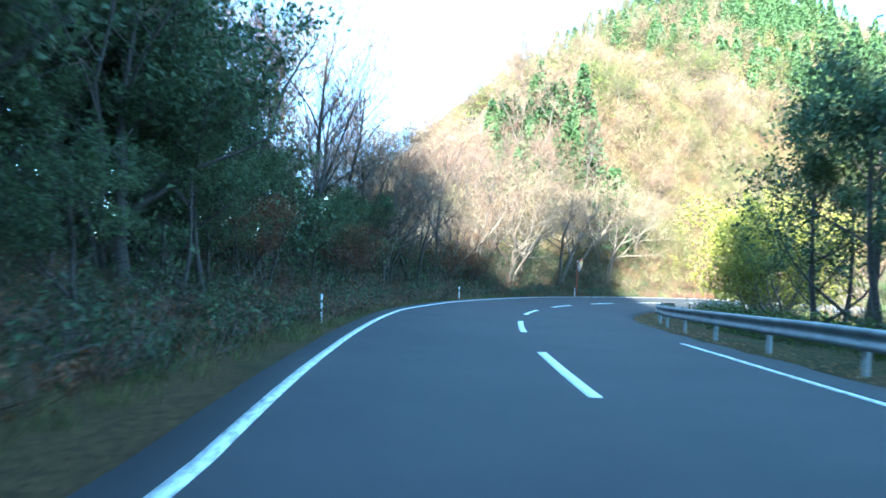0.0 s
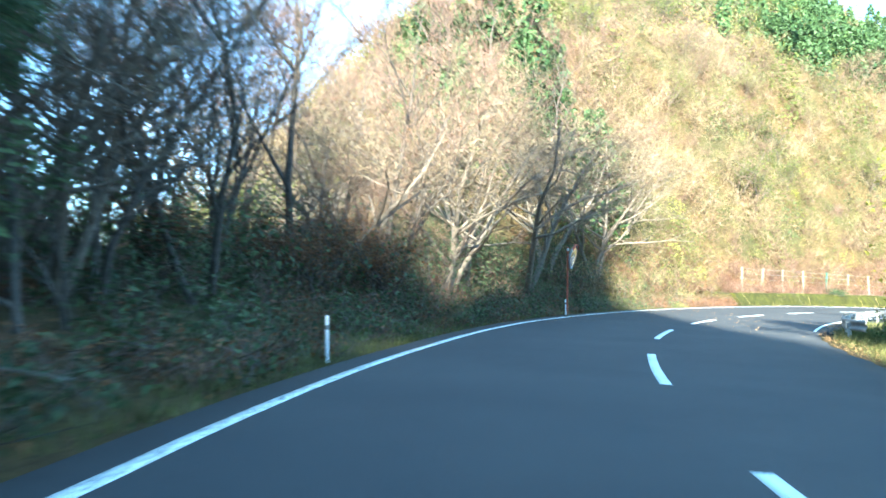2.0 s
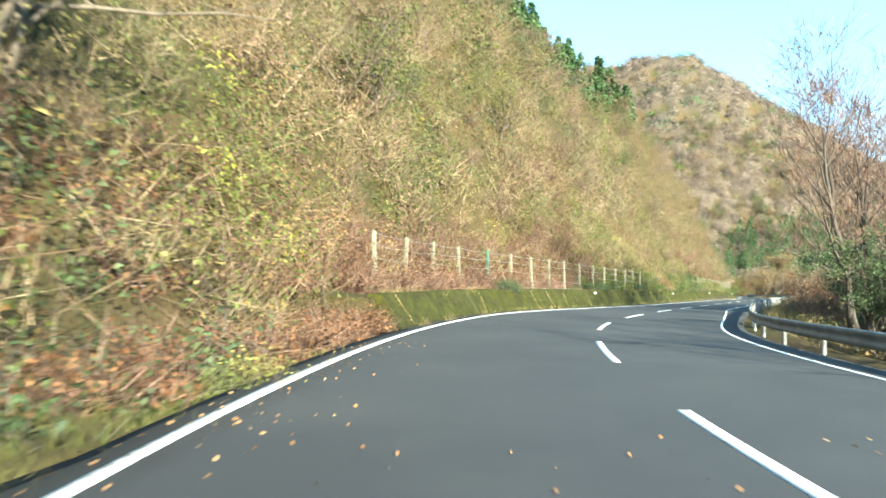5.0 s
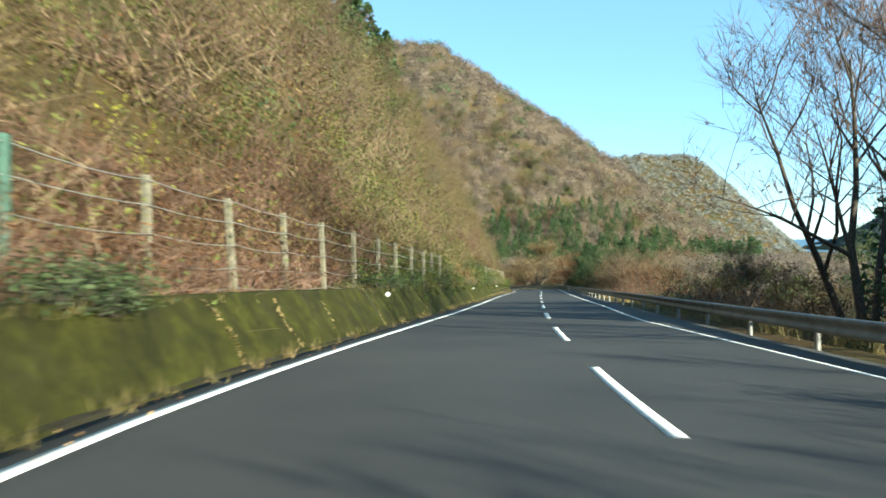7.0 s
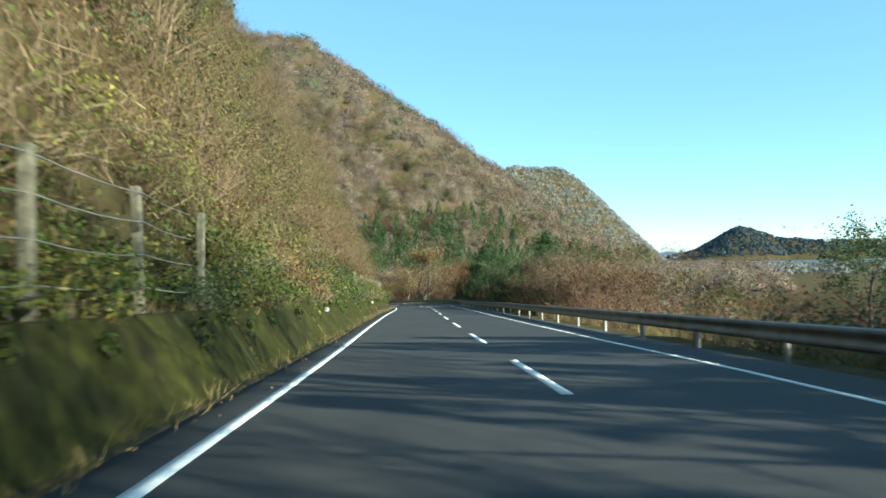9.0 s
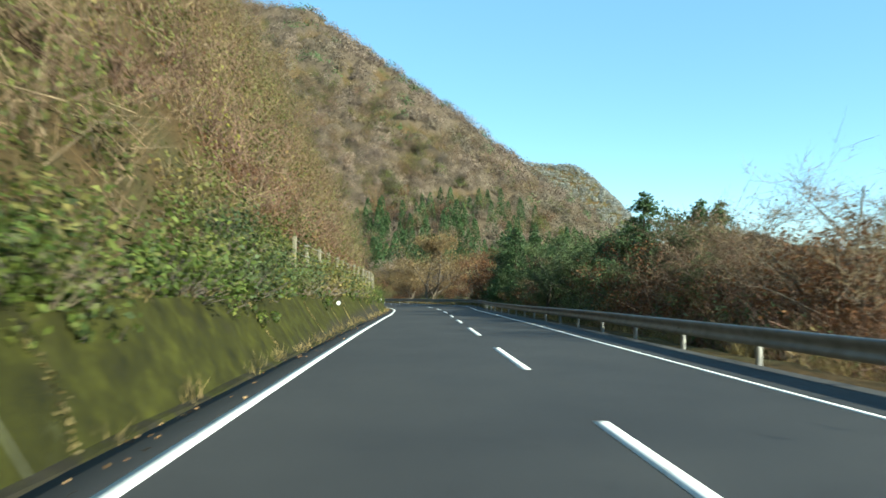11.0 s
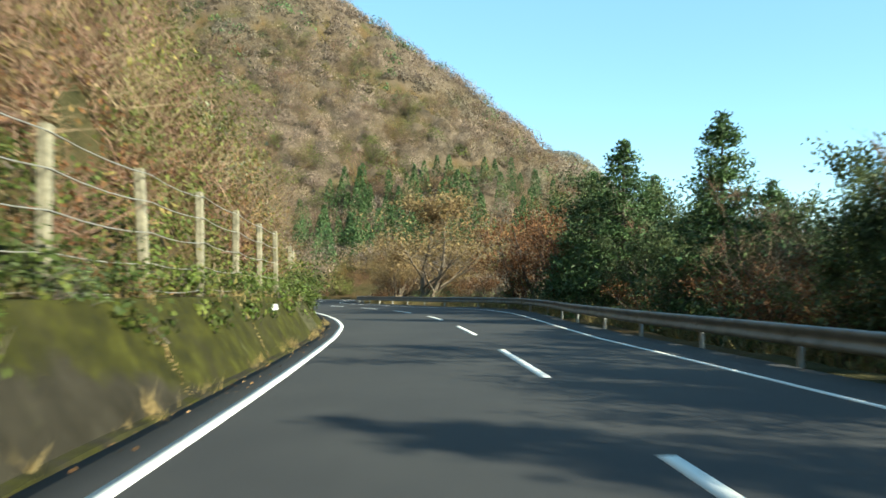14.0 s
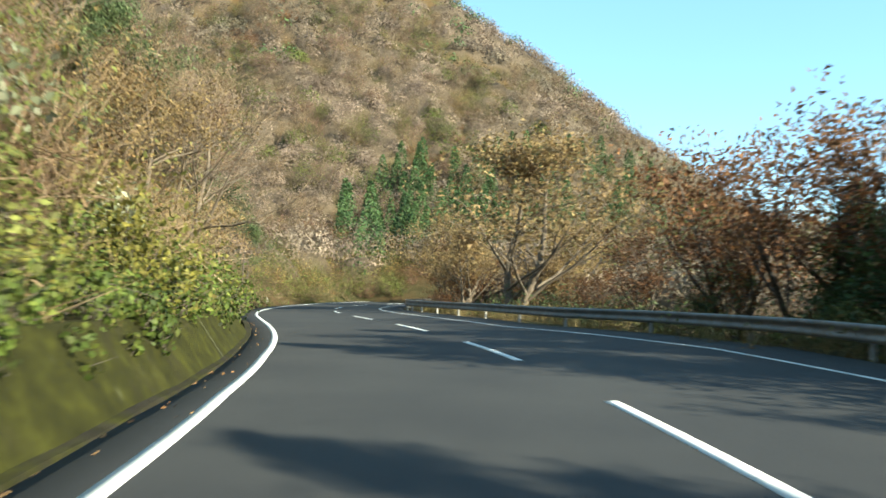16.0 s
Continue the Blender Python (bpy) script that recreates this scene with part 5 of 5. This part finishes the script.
def far_woods():
    """Leafless and evergreen woods on the mountains, crown by crown."""
    rng = np.random.default_rng(18)
    x, y, z, r = FAR
    near = np.hypot(x - 199, y - 144) < 115
    k = wobble(x, y + z, 0.11, 4.0) + rng.normal(size=len(x)) * 0.35
    green = k > np.quantile(k, 0.9)
    sorts = (("mountain_woods", "brown leafless woods covering the mountain", ~near & ~green, 130, 0.62, FARWOOD), ("foothill_woods", "brown leafless woods on the foot of the mountain", near & ~green, 480, 0.34, FARWOOD),
             ("mountain_pines", "dark green pines dotted over the mountain", ~near & green, 60, 0.85, NEEDLES), ("foothill_pines", "dark green trees among the bare foothill woods", near & green, 340, 0.5, OLIVE))
    for name, label, pick, per, size, mat in sorts:
        p, q = np.stack([x, y, z], -1)[pick], r[pick]
        i = np.repeat(np.arange(len(p)), per)
        d = rng.normal(size=(len(i), 3))
        d[:, 2] = np.abs(d[:, 2]) * 0.9
        d /= np.linalg.norm(d, axis=1)[:, None]
        c = p[i] + d * q[i, None] * np.array([1, 1, 1.2]) * rng.uniform(0.72, 1.0, (len(i), 1)) + np.array([0, 0, 1.2])
        thing(name, label, "woods", kind="stuff", data=mesh_from(name, *leaves(c, size, rng, 0.2, 0.0, 0.6, True, d * 1.7), mat))


far_woods()


def distant_woods(name, label, seed, n, x0, x1, y0, y1, r, size, mat, low=-40):
    rng = np.random.default_rng(seed)
    x, y = rng.uniform(x0, x1, n), rng.uniform(y0, y1, n)
    z = ground(x, y)
    keep = z > low
    x, y, z = x[keep], y[keep], z[keep]
    i = np.repeat(np.arange(len(x)), 20)
    d = rng.normal(size=(len(i), 3))
    d[:, 2] = np.abs(d[:, 2])
    d /= np.linalg.norm(d, axis=1)[:, None]
    c = np.stack([x, y, z], -1)[i] + d * r * rng.uniform(0.4, 1.0, (len(i), 1))
    thing(name, label, "woods", kind="stuff", data=mesh_from(name, *leaves(c, size, rng, 0.2, 0.0, 0.6, True, d), mat))


distant_woods("second_hill_woods", "woods on the flat-topped hill, greyed in colour like haze", 51, 5200, 790, 960, 70, 380, 4.0, 1.9, HAZEGREY)
distant_woods("far_peak_woods", "woods on the small distant peak, tinted blue like haze", 52, 5200, 1930, 2150, -420, 250, 4.0, 4.8, HAZED, -36)
distant_woods("lowland_woods", "mixed woods in haze-grey colour on the low land towards the coast", 53, 7000, 330, 1000, -330, 110, 4.0, 2.0, HAZEGREY, -60)


def cedar_stand(name, label, spots, seed, lo, hi, n=230, size=0.9):
    rng = np.random.default_rng(seed)
    cs, sz = [], []
    ks, ku = to_road(*np.array(spots).T)
    keep = np.abs(ku) > np.where(ks > 282, np.where(ks > 293, -1, 7), 9.5)
    for (x, y), ok in zip(spots, keep):
        if not ok:
            continue
        h = rng.uniform(lo, hi)
        z = float(ground(np.array([x]), np.array([y]))[0])
        t = rng.uniform(0, 1, n) ** 0.8
        az = rng.uniform(0, 6.28, n)
        r = (1 - t) ** 0.75 * h * 0.2 * rng.uniform(0.7, 1.1, n) + 0.1
        cs.append(np.stack([x + r * np.cos(az), y + r * np.sin(az), z + h * (0.08 + 0.92 * t) - 0.12 * r], -1))
    c = np.concatenate(cs)
    thing(name, label, "woods", kind="stuff", data=mesh_from(name, *leaves(c, size, rng, 0.3, 0.3, 0.6, True), NEEDLES))


def scatter_xy(n, x0, x1, y0, y1, seed):
    rng = np.random.default_rng(seed)
    return list(zip(rng.uniform(x0, x1, n), rng.uniform(y0, y1, n)))


cedar_stand("cedar_wood", "dark green cedar plantation below the mountain", [(x + 12 * v, float(np.interp(x, [231, 259, 277, 301], [181, 167, 153, 120])) + 9 * v) for x, v in scatter_xy(230, 231, 318, -0.9, 1.6, 3)], 21, 7.0, 11.0, 560, 0.44)
cedar_stand("hilltop_cedars", "bright green cedars on the hill", [tuple(on_road(s, u)[:2]) for s, u in zip(np.random.default_rng(4).uniform(100, 170, 280), np.random.default_rng(5).uniform(-92, -40, 280))], 22, 6, 9, 420, 0.65)
cedar_stand("slope_cedars", "clump of green cedars on the slope", [(10 + dx, 76 + dy) for dx, dy in scatter_xy(24, -5, 7, -4, 7, 6)], 23, 6, 9, 620, 0.6)
# stands on the ridge out of view, heights set to cast the bend's shade
cedar_stand("back_wood", "unseen evergreen wood added on the ridge behind to shade the bend", scatter_xy(130, -110, -25, -96, -84, 9), 24, 5.5, 8.0, 420, 1.3)
cedar_stand("tall_cedars", "unseen tall cedars added on the ridge behind to shade the bank", scatter_xy(44, -24.0, -20.5, -96, -86, 11), 29, 14.0, 16.5, 520, 1.1)
# valley stand kept outside the view, added to throw shade on the road
cedar_stand("valley_cedars", "unseen tall cedars added below the road to shade it", [(x, y + 0.43 * (x - 57)) for x, y in scatter_xy(70, 58, 80, 61, 71, 13)], 26, 12.5, 15.5, 600, 0.55)
cedar_stand("ridge_end_wood", "unseen lower evergreen wood added at the ridge end for shade", scatter_xy(150, -15, 110, -96, -60, 10), 28, 7, 10)
cedar_stand("ridge_cedars", "tall dark cedars on the slope edge", [tuple(on_road(s, u)[:2]) for s, u in scatter_xy(16, 158, 186, -25, -19.5, 12)], 25, 5, 8)
cedar_stand("upper_cedars", "dense green cedars over the crest of the slope", [tuple(on_road(s, u)[:2]) for s, u in scatter_xy(120, 112, 168, -34, -20, 15)], 30, 6, 9, 420, 0.6)
cedar_stand("crest_cedars", "dark cedars along the crest of the cut slope", [tuple(on_road(s, u)[:2]) for s, u in scatter_xy(90, 104, 182, -37, -25, 14)], 27, 4.5, 7.5)


def mountain_trees():
    """Single trees that stand out on the flank of the mountain."""
    rng = np.random.default_rng(83)
    x, y = rng.uniform(190, 345, 5200), rng.uniform(125, 300, 5200)
    z = ground(x, y)
    s, u = to_road(x, y)
    ok = (np.abs(u) > 14) & ~((s < 258) & (u < 0) & (np.abs(u) < 88)) & (np.hypot(x - 150, y - 130) < 190) & (z > -17)
    kinds = [HILLTREE[0]] * 4 + [HILLTREE[1]] * 4 + [HILLTREE[2]] * 3 + [HILLTREE[3]] * 2 + [RED[1]]
    for px, py in list(zip(x[ok], y[ok]))[:520]:
        plant(kinds[rng.integers(len(kinds))], float(px), float(py), float(rng.uniform(0.7, 1.15)), float(rng.uniform(0, 6.28)))


mountain_trees()


def slope_trees():
    """Single small trees standing out of the scrub on the sunlit hill."""
    rng = np.random.default_rng(84)
    kinds = [HILLTREE[0]] * 4 + [HILLTREE[1]] * 3 + [HILLTREE[2]] * 2 + [HILLTREE[3]] * 3
    for n, s0, s1, u0, u1, lo, hi in ((150, 60, 150, -11, -46, 0.5, 0.95), (90, 56, 120, -30, -85, 0.8, 1.3), (46, 150, 240, -11, -26, 0.45, 0.8)):
        for px, py, _ in slope_points(n, s0, s1, u0, u1, rng):
            plant(kinds[rng.integers(len(kinds))], float(px), float(py), float(rng.uniform(lo, hi)), float(rng.uniform(0, 6.28)))


slope_trees()


def far_mast():
    """White building with a lattice mast on the ridge beside the far peak."""
    x, y = 2040.0, -145.0
    z = float(ground(np.array([x]), np.array([y]))[0])
    mast = thing("radio_mast", "tiny white station with a mast on the far ridge", "mast", pose(x, y, z))
    part("building", box_mesh("building", 9.0, 16.0, 9.0, WHITE, 0.3, -1.0), mast)
    v, f = tube([(0, 0, 0), (0, 0, 20), (0, 0, 34)], [1.4, 1.0, 0.4], 6)
    part("tower", mesh_from("tower", v, f, WHITE), mast)


far_mast()
